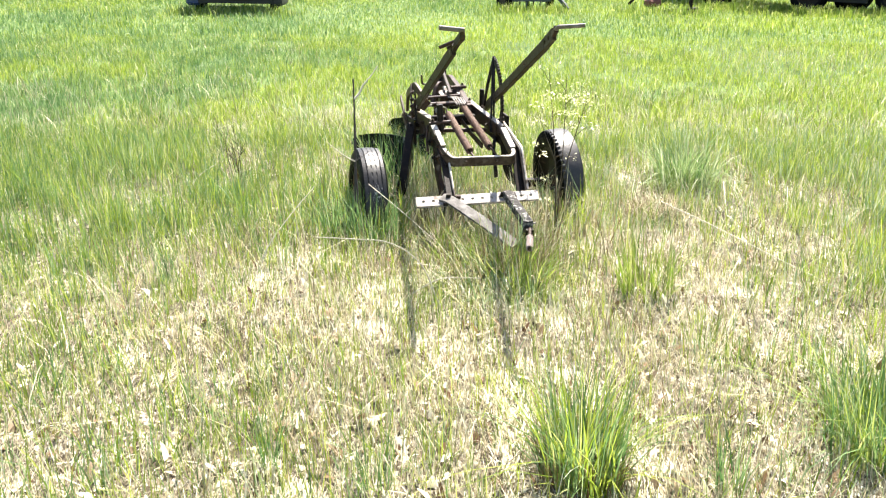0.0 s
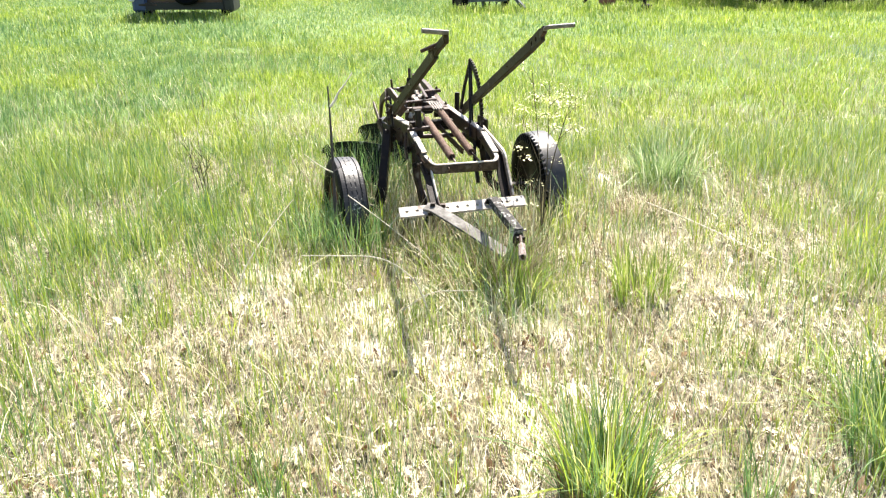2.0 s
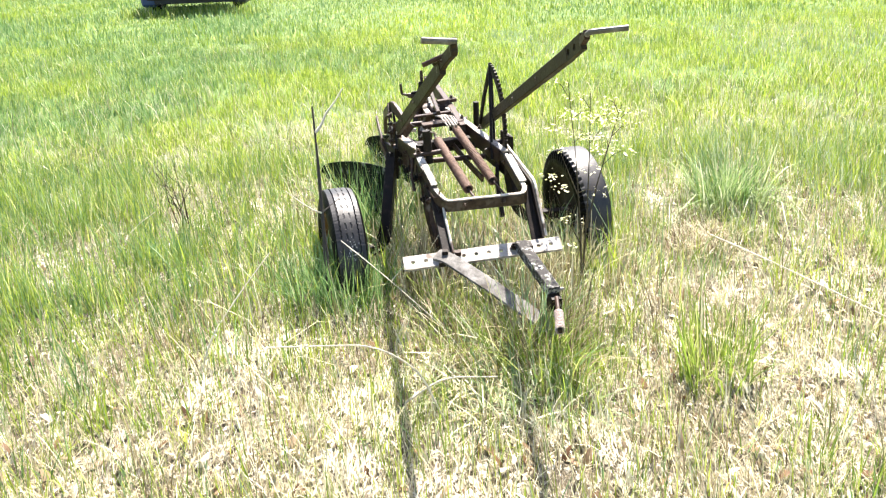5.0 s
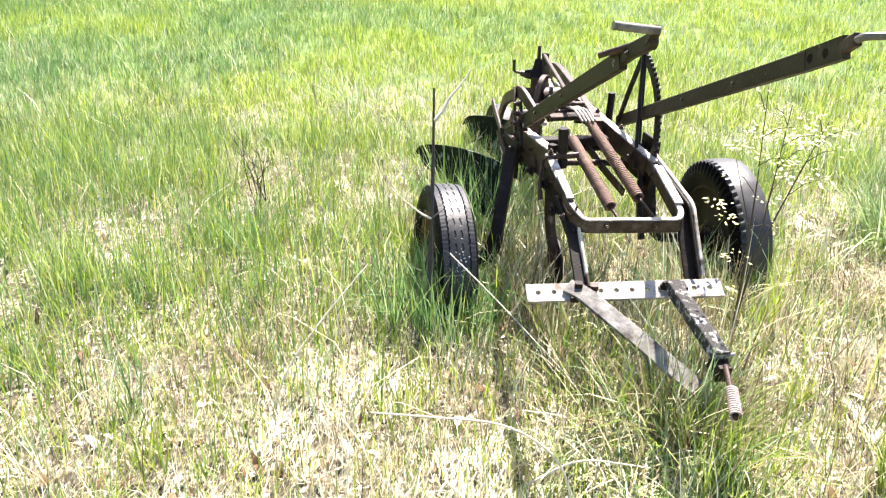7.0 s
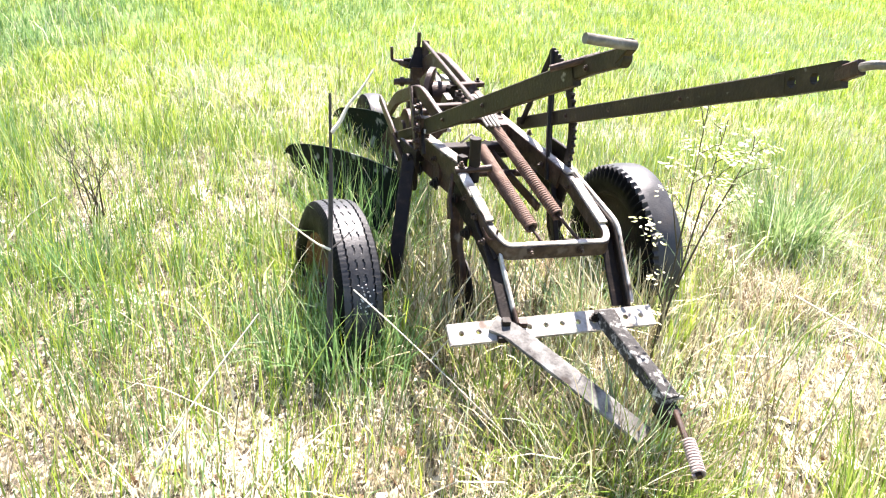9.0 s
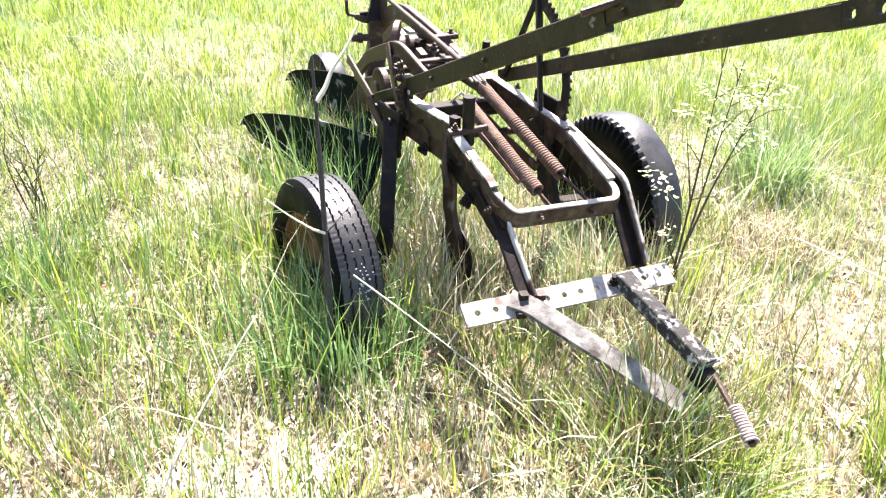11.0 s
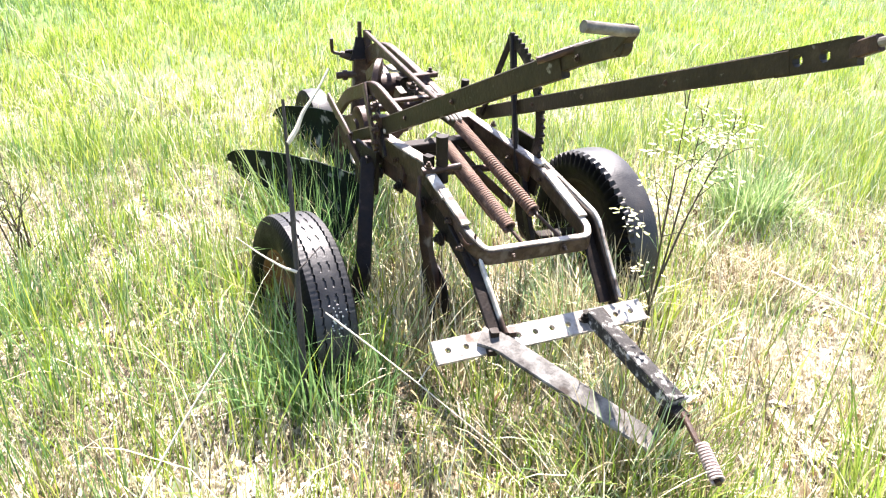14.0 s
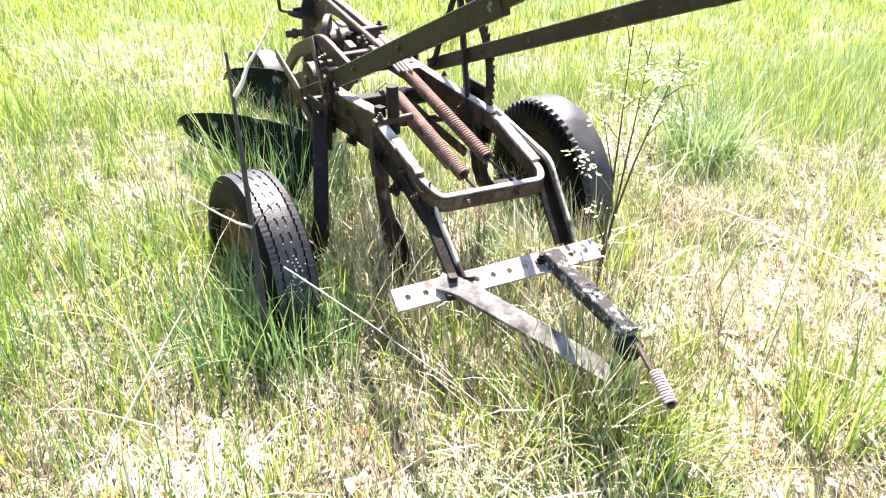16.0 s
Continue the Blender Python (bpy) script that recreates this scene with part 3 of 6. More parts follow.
# the bright top edge, sun glare painted in, runs round the bend in one piece, its arms widened by riveted strips
part("rail_edge", sweep(bmesh.new(), U[:-4], [(x, z + 0.0275) for x, z in rect(0.022, 0.006, 0.002)]), SUNLIT_WORN, plough, "worn top edge of the bent frame, sunlit brightness in its colour")
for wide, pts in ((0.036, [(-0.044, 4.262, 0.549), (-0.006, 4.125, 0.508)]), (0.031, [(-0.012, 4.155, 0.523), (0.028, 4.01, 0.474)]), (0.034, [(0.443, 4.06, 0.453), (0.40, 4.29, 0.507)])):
    part("lit_wear_strip", bar(pts, wide, 0.009, c=0.002), SUNLIT_WORN, plough, "layered worn steel strip, sun glare in its colour")

# deep web plates under the left arm, with nuts and a toothed sector
part("frame_web", bar([(-0.045, 4.275, 0.455), (0.008, 4.09, 0.40)], 0.014, 0.085), DARK, plough, "dark rusted web plate of the frame")
part("frame_web", bar([(-0.135, 4.56, 0.44), (-0.05, 4.29, 0.455)], 0.014, 0.07), RUST, plough)
part("frame_web", bar([(0.39, 4.33, 0.425), (0.30, 4.54, 0.455)], 0.014, 0.075), DARK, plough)
for p in ((-0.075, 4.385, 0.405), (-0.03, 4.24, 0.41), (-0.12, 4.53, 0.395), (0.005, 4.11, 0.35)):
    part("hanging_bolt", rod([(p[0] - 0.03, p[1], p[2] + 0.02), (p[0] + 0.03, p[1] + 0.01, p[2] + 0.02)], 0.012, 8), RUST, plough)
    part("nut", bolt(bmesh.new(), (p[0] - 0.022, p[1], p[2] + 0.02), -SIDE, 0.017, 0.016), DARK, plough)
part("shackle", bar([(-0.068, 4.245, 0.53), (-0.078, 4.20, 0.45), (-0.07, 4.17, 0.39)], 0.012, 0.04), RUST, plough)

# tension springs
for a, b, hook in (((0.058, 4.40, 0.565), (0.187, 4.045, 0.432), (0.215, 3.99, 0.405)), ((0.16, 4.60, 0.56), (0.312, 4.155, 0.425), (0.36, 4.03, 0.395))):
    a, b = Vector(a), Vector(b)
    m = a.lerp(b, 0.42)
    part("spring", coil(m, b, 0.0195, 0.0052, 26), SPRING, plough, "rusty coil tension spring")
    part("spring_sleeve", coil(a, m, 0.0195, 0.0045, 26), SPRING, plough, "tightly wound end of the spring")
    part("spring_hook", rod([b.lerp(a, 0.05), b.lerp(Vector(hook), 0.4), Vector(hook), Vector(hook) + Vector((0.012, 0.0, -0.01)), Vector(hook) + Vector((0.006, 0.03, -0.015))], 0.006, 8, 0.012), RUST, plough)
    part("spring_hook", rod([a.lerp(b, 0.03), a.lerp(b, -0.08), a.lerp(b, -0.12) + Vector((0, 0, 0.012))], 0.006, 8, 0.012), RUST, plough)

# cross shafts, pins and posts in the frame
part("cross_shaft", rod([(-0.2, 4.53, 0.46), (0.42, 4.66, 0.46)], 0.017, 14), DARK, plough)
part("cross_shaft", rod([(-0.05, 4.40, 0.46), (0.30, 4.46, 0.45)], 0.014, 12), RUST, plough)
part("cross_pin", rod([(-0.062, 4.235, 0.545), (0.07, 4.255, 0.555)], 0.012, 12), RUST, plough)
part("post", rod([(0.012, 4.255, 0.50), (0.002, 4.262, 0.66)], 0.02, 16), DARK, plough, "round dark steel post with a cap")
part("post_block", bar([(-0.03, 4.275, 0.5), (-0.033, 4.28, 0.585)], 0.026, 0.034), DARK, plough)
part("post", rod([(0.295, 5.0, 0.40), (0.295, 5.0, 0.6)], 0.017, 14), DARK, plough)
part("lift_link", bar([(0.12, 4.62, 0.5), (0.2, 4.42, 0.44), (0.27, 4.26, 0.40)], 0.012, 0.035), RUST, plough)
part("lift_link", rod([(0.10, 4.44, 0.47), (0.17, 4.30, 0.40), (0.20, 4.22, 0.37)], 0.014, 10), SPRING, plough)
part("lift_link", bar([(0.36, 4.42, 0.46), (0.345, 4.30, 0.36), (0.36, 4.2, 0.22)], 0.02, 0.035), DARK, plough)
part("cross_plate", bar([(-0.13, 4.52, 0.5), (0.23, 4.6, 0.5)], 0.05, 0.035), DARK, plough)
part("cross_plate", bar([(-0.02, 4.70, 0.56), (0.2, 4.74, 0.565)], 0.06, 0.02), RUST, plough)
part("under_post", bar([(-0.02, 4.33, 0.47), (-0.01, 4.32, 0.22), (0.03, 4.24, 0.04)], 0.03, 0.045, radius=0.05), RUST, plough)
part("rolling_coulter", lathe(bmesh.new(), (0.03, 4.3, 0.02), SIDE, [(-0.012, 0.001), (-0.012, 0.04), (-0.003, 0.13), (0.003, 0.13), (0.012, 0.04), (0.012, 0.001)], 32), DARK, plough, "dark rusted rolling coulter disc")
part("cable_strand", rod([(0.11, 4.72, 0.60), (0.135, 4.66, 0.61), (0.155, 4.61, 0.585)], 0.004, 6), PALE, plough)
part("cable_strand", rod([(0.13, 4.73, 0.60), (0.15, 4.67, 0.61), (0.17, 4.62, 0.585)], 0.004, 6), PALE, plough)
for k in range(4):
    part("cable_strand", rod([(0.055 + 0.016 * k, 4.74 + 0.004 * k, 0.60), (0.085 + 0.017 * k, 4.66, 0.612), (0.115 + 0.016 * k, 4.585, 0.585)], 0.0048, 6), PALE, plough)
part("cable_strand", rod([(-0.03, 4.36, 0.60), (0.005, 4.36, 0.635), (0.04, 4.42, 0.60)], 0.004, 6), PALE, plough)
part("tie_bar", bar([(-0.08, 4.77, 0.59), (0.14, 4.81, 0.6)], 0.03, 0.012), RUST, plough)

# levers
part("lever", bar([(-0.215, 4.76, 0.455), (-0.155, 4.56, 0.563)], 0.016, 0.04), LEVER, plough)
LA, LB = Vector((-0.18, 4.63, 0.525)), Vector((0.122, 3.452, 1.183))
leverL = part("lever", bar([LA.lerp(LB, 0.13), LA.lerp(LB, 0.855)], 0.024, 0.058), LEVER, plough, "long olive-brown flat steel hand lever")
part("lever_foot", bar([LA, LA.lerp(LB, 0.16)], 0.018, 0.034), LEVER, leverL)
part("lever_strap", bar([LA.lerp(LB, 0.70) + SIDE * 0.012 + Vector((0, 0, 0.008)), LA.lerp(LB, 0.90) + Vector((0, 0, 0.007)), LA.lerp(LB, 0.985)], 0.022, 0.042), LEVER, leverL, "narrower strap that carries the grip")
part("lever_eye", lathe(bmesh.new(), LA.lerp(LB, 0.985), SIDE, [(-0.012, 0.0005), (-0.012, 0.02), (-0.009, 0.023), (0.009, 0.023), (0.012, 0.02), (0.012, 0.0005)], 24), LEVER, leverL)
part("grip", rod([(0.128, 3.446, 1.204), (0.008, 3.424, 1.218)], 0.0115, 14), GRIP, leverL, "bare worn steel handgrip")
part("grip_neck", bar([LA.lerp(LB, 0.975), (0.118, 3.446, 1.207)], 0.024, 0.03), LEVER, leverL)
part("trip_rod", rod([(0.113, 3.585, 1.145), (0.008, 3.612, 1.098)], 0.009, 10), RUST, leverL)
part("trip_rod", rod([(0.05, 3.66, 1.09), (0.118, 3.53, 1.165)], 0.008, 8), LEVER, leverL)
part("clamp", bar([LA.lerp(LB, 0.115) - Vector((0, 0, 0.035)), LA.lerp(LB, 0.115) + Vector((0, 0, 0.04))], 0.04, 0.034), RUST, leverL)
part("clamp_bolt", bolt(bmesh.new(), LA.lerp(LB, 0.115) - SIDE * 0.02, -SIDE, 0.011, 0.014), RUST, leverL)
leverR = part("lever", bar([(0.318, 4.84, 0.51), (0.522, 3.465, 1.142)], 0.03, 0.052), LEVER, plough, "long olive-brown flat steel hand lever")
part("lever_end", perforated((0.514, 3.50, 1.125), (0.536, 3.325, 1.207), (0, 0, 1), 0.055, 0.02, [0.06, 0.125], 0.013), LEVER, leverR, smooth=False)
part("lever_neck", bar([(0.534, 3.34, 1.20), (0.538, 3.29, 1.232)], 0.02, 0.032), RUST, leverR)
part("grip", rod([(0.537, 3.30, 1.226), (0.541, 3.27, 1.243), (0.66, 3.252, 1.253)], 0.0095, 10, 0.015), GRIP, leverR, "bare worn steel handgrip")
for lever, a, b, spots in ((leverL, (-0.18, 4.63, 0.525), (0.122, 3.452, 1.183), (0.27, 0.5, 0.9)), (leverR, (0.318, 4.84, 0.51), (0.522, 3.465, 1.142), (0.3, 0.5, 0.75))):
    for f in spots:
        p = Vector(a).lerp(Vector(b), f)
        part("rivet", bolt(bmesh.new(), p - SIDE * 0.015, -SIDE, 0.006, 0.004), RUST, lever)


def quadrant(pivot, r, width, a0, a1, teeth, thick=0.014):
    """A toothed arc in the upright plane of travel; angles from straight ahead."""
    bm = bmesh.new()
    pivot = Vector(pivot)
    n = teeth * 4
    rows = []
    for i in range(n + 1):
        t = radians(a0 + (a1 - a0) * i / n)
        w = HEAD * math.cos(t) + Vector((0, 0, math.sin(t)))
        ro = r + (0.012 if i % 4 in (1, 2) else 0.0)
        rows.append([bm.verts.new(pivot + w * rr + SIDE * o) for rr, o in ((r - width, -thick / 2), (ro, -thick / 2), (ro, thick / 2), (r - width, thick / 2))])
    for p, q in zip(rows, rows[1:]):
        for j in range(4):
            bm.faces.new((p[j], p[(j + 1) % 4], q[(j + 1) % 4], q[j]))
    bm.faces.new(rows[0])
    bm.faces.new(rows[-1])
    return bm


PR = Vector((0.345, 4.69, 0.56))
rack = part("lever_rack", quadrant(PR, 0.315, 0.03, -18, 88, 22), DARK, plough, "toothed dark steel quadrant", smooth=False)
part("rack_strut", bar([(0.352, 4.665, 0.875), (0.318, 4.70, 0.70), (0.30, 4.76, 0.54)], 0.014, 0.022), DARK, rack)
part("rack_strut", bar([(0.345, 4.655, 0.875), (0.335, 4.50, 0.62), (0.33, 4.40, 0.45)], 0.014, 0.024), DARK, rack)
part("rack_strut", bar([(0.352, 4.63, 0.83), (0.352, 4.53, 0.60), (0.348, 4.43, 0.44)], 0.012, 0.03), DARK, rack)
rack2 = part("lever_rack", bar([(-0.24, 5.02, 0.455), (-0.222, 4.82, 0.60), (-0.163, 4.585, 0.712), (-0.085, 4.39, 0.645)], 0.02, 0.05, radius=0.05), RUST, plough, "arched rusty steel quadrant")
for z in (0.56, 0.60, 0.64, 0.68):
    part("stud", bolt(bmesh.new(), (-0.168, 4.455 + (z - 0.56) * 0.35, z), -SIDE, 0.011, 0.016), RUST, rack2)
part("rack_strut", bar([(-0.281, 4.96, 0.545), (-0.262, 4.82, 0.525), (-0.236, 4.65, 0.50)], 0.012, 0.034), RUST, rack2)
part("rack_strut", bar([(-0.19, 4.64, 0.70), (-0.185, 4.54, 0.62), (-0.175, 4.46, 0.53)], 0.012, 0.034), RUST, rack2)
part("rack_strut", bar([(-0.165, 4.60, 0.69), (-0.155, 4.50, 0.61), (-0.15, 4.42, 0.52)], 0.012, 0.026), DARK, rack2)
part("rack_strut", bar([(-0.25, 4.66, 0.50), (-0.21, 4.58, 0.42), (-0.185, 4.53, 0.36)], 0.012, 0.035), RUST, rack2)
part("bearing_plate", bar([(-0.215, 4.62, 0.42), (-0.16, 4.50, 0.42)], 0.016, 0.17), DARK, plough)
part("bearing_plate", bar([(0.41, 4.68, 0.44), (0.45, 4.55, 0.44)], 0.016, 0.16), DARK, plough)
part("lift_disc", lathe(bmesh.new(), (-0.165, 4.86, 0.455), SIDE, [(-0.03, 0.001), (-0.03, 0.03), (-0.018, 0.035), (-0.018, 0.07), (-0.012, 0.082), (0.012, 0.082), (0.018, 0.07), (0.018, 0.001)], 28), RUST, plough, "round rusty lift disc")
part("wire_hook", rod([(-0.225, 4.70, 0.50), (-0.235, 4.66, 0.43), (-0.225, 4.62, 0.405), (-0.20, 4.60, 0.42)], 0.005, 6, 0.02), SUNLIT_WORN, plough)
part("pivot_pin", rod([(-0.25, 4.68, 0.455), (-0.10, 4.70, 0.455)], 0.014, 10), RUST, plough)
part("latch", bar([(-0.12, 4.46, 0.585), (-0.075, 4.47, 0.64)], 0.022, 0.05), RUST, plough)
part("latch_pin", rod([(-0.15, 4.455, 0.60), (-0.05, 4.475, 0.605)], 0.009, 8), SUNLIT_WORN, plough)
part("frame_lug", lathe(bmesh.new(), (-0.085, 4.41, 0.46), SIDE, [(-0.015, 0.001), (-0.015, 0.04), (0.015, 0.04), (0.015, 0.001)], 20), RUST, plough)

# crank axles of the land wheels
part("crank_axle", bar([(-0.40, 4.26, 0.035), (-0.27, 4.28, 0.04), (-0.235, 4.31, 0.12), (-0.185, 4.55, 0.46)], 0.052, 0.05, radius=0.04), DARK, plough)
part("crank_axle", bar([(0.76, 4.62, 0.04), (0.52, 4.58, 0.05), (0.47, 4.56, 0.12), (0.42, 4.62, 0.46)], 0.05, 0.05, radius=0.04), DARK, plough)


def gooseneck(points, w=0.035, h=0.075):
    return bar(points, w, h, radius=0.14)


part("plough_beam", gooseneck([(-0.06, 4.55, 0.46), (-0.13, 4.88, 0.43), (-0.17, 5.08, 0.40), (-0.22, 5.18, 0.25), (-0.22, 5.0, 0.0)]), RUST, plough, "curved rusty steel plough beam")
part("plough_beam", gooseneck([(0.2, 4.66, 0.53), (0.12, 5.2, 0.56), (0.06, 5.62, 0.56), (0.01, 5.9, 0.42), (-0.02, 5.75, 0.05)]), RUST, plough, "curved rusty steel plough beam")


def mouldboard(tip, front, depth):
    """A twisted ploughshare plate from its front shin to the wing tip."""
    bm = bmesh.new()
    tip, front = Vector(tip), Vector(front)
    n, m = 40, 8
    along = tip - front
    out = Vector((along.y, -along.x, 0)).normalized()
    if out.x > 0:
        out = -out
    rows = []
    for i in range(n + 1):
        s = i / n
        nose = max(0.0, (s - 0.86) / 0.14)
        curl = 1 - math.sqrt(max(0.0, 1 - nose ** 2))
        top = front.lerp(tip, s) + Vector((0, 0, 0.042 * math.sin(math.pi * s) ** 0.8 - 0.055 * curl))
        d = depth * (1 - 0.55 * s ** 2) * max(0.02, 1 - 1.0 * curl)
        row = []
        for j in range(m + 1):
            u = j / m
            lean = out * (0.03 * s * ((1 - u) ** 1.3 - 1) + 0.10 * (1 - s) * u * u)
            row.append(top + lean - Vector((0, 0, d * u)))
        rows.append(row)
    for off in (Vector((0, 0, 0)), out * -0.008):
        V = [[bm.verts.new(p + off) for p in row] for row in rows]
        for i in range(n):
            for j in range(m):
                bm.faces.new((V[i][j], V[i + 1][j], V[i + 1][j + 1], V[i][j + 1]))
        if off.length == 0:
            first = V
    edge = [(0, j) for j in range(m + 1)] + [(i, m) for i in range(1, n + 1)] + [(n, j) for j in range(m - 1, -1, -1)] + [(i, 0) for i in range(n - 1, 0, -1)]
    for (a, b), (c, d) in zip(edge, edge[1:] + edge[:1]):
        bm.faces.new((first[a][b], first[c][d], V[c][d], V[a][b]))
    return bm


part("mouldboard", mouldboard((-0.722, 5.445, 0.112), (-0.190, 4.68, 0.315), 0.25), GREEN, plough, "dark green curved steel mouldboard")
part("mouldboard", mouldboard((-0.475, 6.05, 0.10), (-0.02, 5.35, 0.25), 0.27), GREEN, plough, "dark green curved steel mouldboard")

# rear screw column
CX = -0.012
col = part("screw_column", sweep(bmesh.new(), [(CX - 0.005, 5.82, 0.05), (CX - 0.005, 5.83, 0.28), (CX - 0.008, 5.84, 0.36), (CX - 0.01, 5.84, 0.44)], rect(0.09, 0.08, 0.012), (0, 1, 0), [1.15, 1.05, 0.85, 0.8]), RUST, plough, "upright cast steel column with adjusting crank")
part("column_cap", sweep(bmesh.new(), [(CX - 0.01, 5.85, 0.42), (CX - 0.007, 5.87, 0.5), (CX - 0.007, 5.88, 0.535)], rect(0.11, 0.07), (0, 1, 0), [1.0, 0.5, 0.4]), DARK, col)
part("screw_rod", rod([(CX - 0.007, 5.88, 0.5), (CX - 0.007, 5.9, 0.61)], 0.011, 10), RUST, col)
part("column_bracket", bar([(CX + 0.048, 5.83, 0.375), (CX + 0.048, 5.84, 0.475)], 0.062, 0.055, c=0.006), RUST, col)
part("column_ear", bar([(CX + 0.03, 5.85, 0.46), (CX + 0.026, 5.87, 0.575)], 0.03, 0.03), RUST, col)
part("crank", rod([(CX - 0.01, 5.86, 0.42), (CX - 0.07, 5.86, 0.445), (CX - 0.15, 5.87, 0.46), (CX - 0.155, 5.87, 0.53)], 0.009, 10, 0.012), RUST, col)
part("crank_sleeve", rod([(CX - 0.03, 5.86, 0.43), (CX - 0.07, 5.862, 0.442), (CX - 0.11, 5.865, 0.452)], 0.021, 12, 0.0, [0.8, 1.0, 0.75]), FRAME, col)
part("crank_web", bar([(CX - 0.02, 5.86, 0.47), (CX - 0.085, 5.862, 0.462)], 0.02, 0.022), DARK, col)
part("collar_bolt", rod([(CX - 0.135, 5.82, 0.352), (CX - 0.03, 5.82, 0.36)], 0.018, 12), FRAME, col)
part("collar", lathe(bmesh.new(), (CX - 0.09, 5.82, 0.355), (1, 0, 0), [(-0.012, 0.001), (-0.012, 0.026), (0.012, 0.026), (0.012, 0.001)], 16), RUST, col)
part("brace", bar([(0.01, 5.88, 0.565), (0.07, 4.60, 0.655)], 0.02, 0.016), RUST, plough, "straight flat steel brace")
part("seat_post", bar([(0.03, 5.86, 0.42), (0.02, 5.88, 0.57)], 0.03, 0.03), DARK, plough)
part("lift_drum", lathe(bmesh.new(), (0.03, 5.3, 0.465), SIDE, [(-0.07, 0.001), (-0.07, 0.045), (-0.055, 0.065), (0.055, 0.065), (0.07, 0.045), (0.07, 0.001)], 28), RUST, plough, "rusty lifting drum")
part("lift_arm", bar([(-0.06, 5.2, 0.44), (-0.03, 5.28, 0.565), (0.0, 5.36, 0.56), (-0.03, 5.5, 0.45)], 0.03, 0.05, radius=0.05), RUST, plough)
# plate and arm are lit from above; that brightness is in the colour
part("guide_plate", bar([(0.06, 5.72, 0.40), (0.10, 5.62, 0.47), (0.12, 5.5, 0.48)], 0.09, 0.012, radius=0.04), SUNLIT_WORN, plough, "worn steel guide plate in sunlit-bright colour")
part("guide_arm", bar([(-0.03, 5.28, 0.36), (0.005, 5.32, 0.44), (0.04, 5.42, 0.50), (0.03, 5.55, 0.50)], 0.034, 0.016, radius=0.05), SUNLIT_WORN, plough, "worn bent steel arm in sunlit-bright colour")
part("lift_stop", bar([(0.16, 5.1, 0.42), (0.16, 5.06, 0.55)], 0.045, 0.05), DARK, plough)
part("lift_stop", bar([(0.0, 4.98, 0.46), (0.01, 4.95, 0.575)], 0.03, 0.05), RUST, plough)
for q in ((0.155, 5.06, 0.60), (0.06, 4.95, 0.575)):
    part("nut", bolt(bmesh.new(), q, (0, 0, 1), 0.014, 0.02), RUST, plough)
part("gear_case", bar([(0.055, 5.38, 0.44), (0.10, 5.22, 0.47)], 0.075, 0.13, c=0.012), DARK, plough, "dark rusted lift gear case")
for f in (0.0, 0.4, 0.8):
    part("gear_tooth", bar([(0.075 + 0.02 * f, 5.12 - 0.2 * f, 0.535 + 0.015 * f), (0.15 + 0.02 * f, 5.13 - 0.2 * f, 0.53 + 0.015 * f)], 0.035, 0.02), FRAME, plough)
part("cross_shaft", rod([(-0.16, 4.93, 0.50), (0.24, 5.0, 0.50)], 0.016, 12), RUST, plough)
part("adjusting_block", bar([(0.11, 5.0, 0.5), (0.12, 5.05, 0.6)], 0.06, 0.06), RUST, plough)
part("adjusting_block", bar([(0.07, 5.02, 0.605), (0.18, 5.06, 0.605)], 0.035, 0.02), RUST, plough)


# ---- meadow ----
def lushness(x, y):
    """0 on bare pale thatch, 1 in thick green grass."""
    bare = np.exp(-((x - 0.3) / np.where(x < 0.3, 2.7, 2.6)) ** 2) * (1 - smooth(3.2, 5.4, y + np.where(x < 0, 0.4, 0.25) * np.abs(x)))
    bare = np.maximum(bare, 0.85 * np.exp(-(((x - 1.4) / 0.8) ** 2 + ((y - 3.6) / 0.95) ** 2)))
    bare = np.maximum(bare, 0.3 * np.exp(-(((x + 1.15) / 0.55) ** 2 + ((y - 4.0) / 1.2) ** 2)))
    bare = np.maximum(bare, 0.8 * np.exp(-(((x - 0.25) / 0.5) ** 2 + ((y - 4.35) / 0.6) ** 2)))
    bare = np.maximum(bare, 1.0 * np.exp(-(((x - 1.42) / 0.3) ** 2 + ((y - 4.28) / 0.3) ** 2)))
    bare = np.maximum(bare, 0.6 * np.exp(-(((x - 2.0) / 0.8) ** 2 + ((y - 4.2) / 0.8) ** 2)))
    n = 0.65 * lattice(x * 1.7 + 9, y * 1.7, 3) + 0.35 * lattice(x * 5, y * 5, 4)
    return np.clip(1.0 - bare * 0.95 + (n - 0.5) * 0.9, 0.0, 1.0)


LEAN = (-0.035, 0.17)


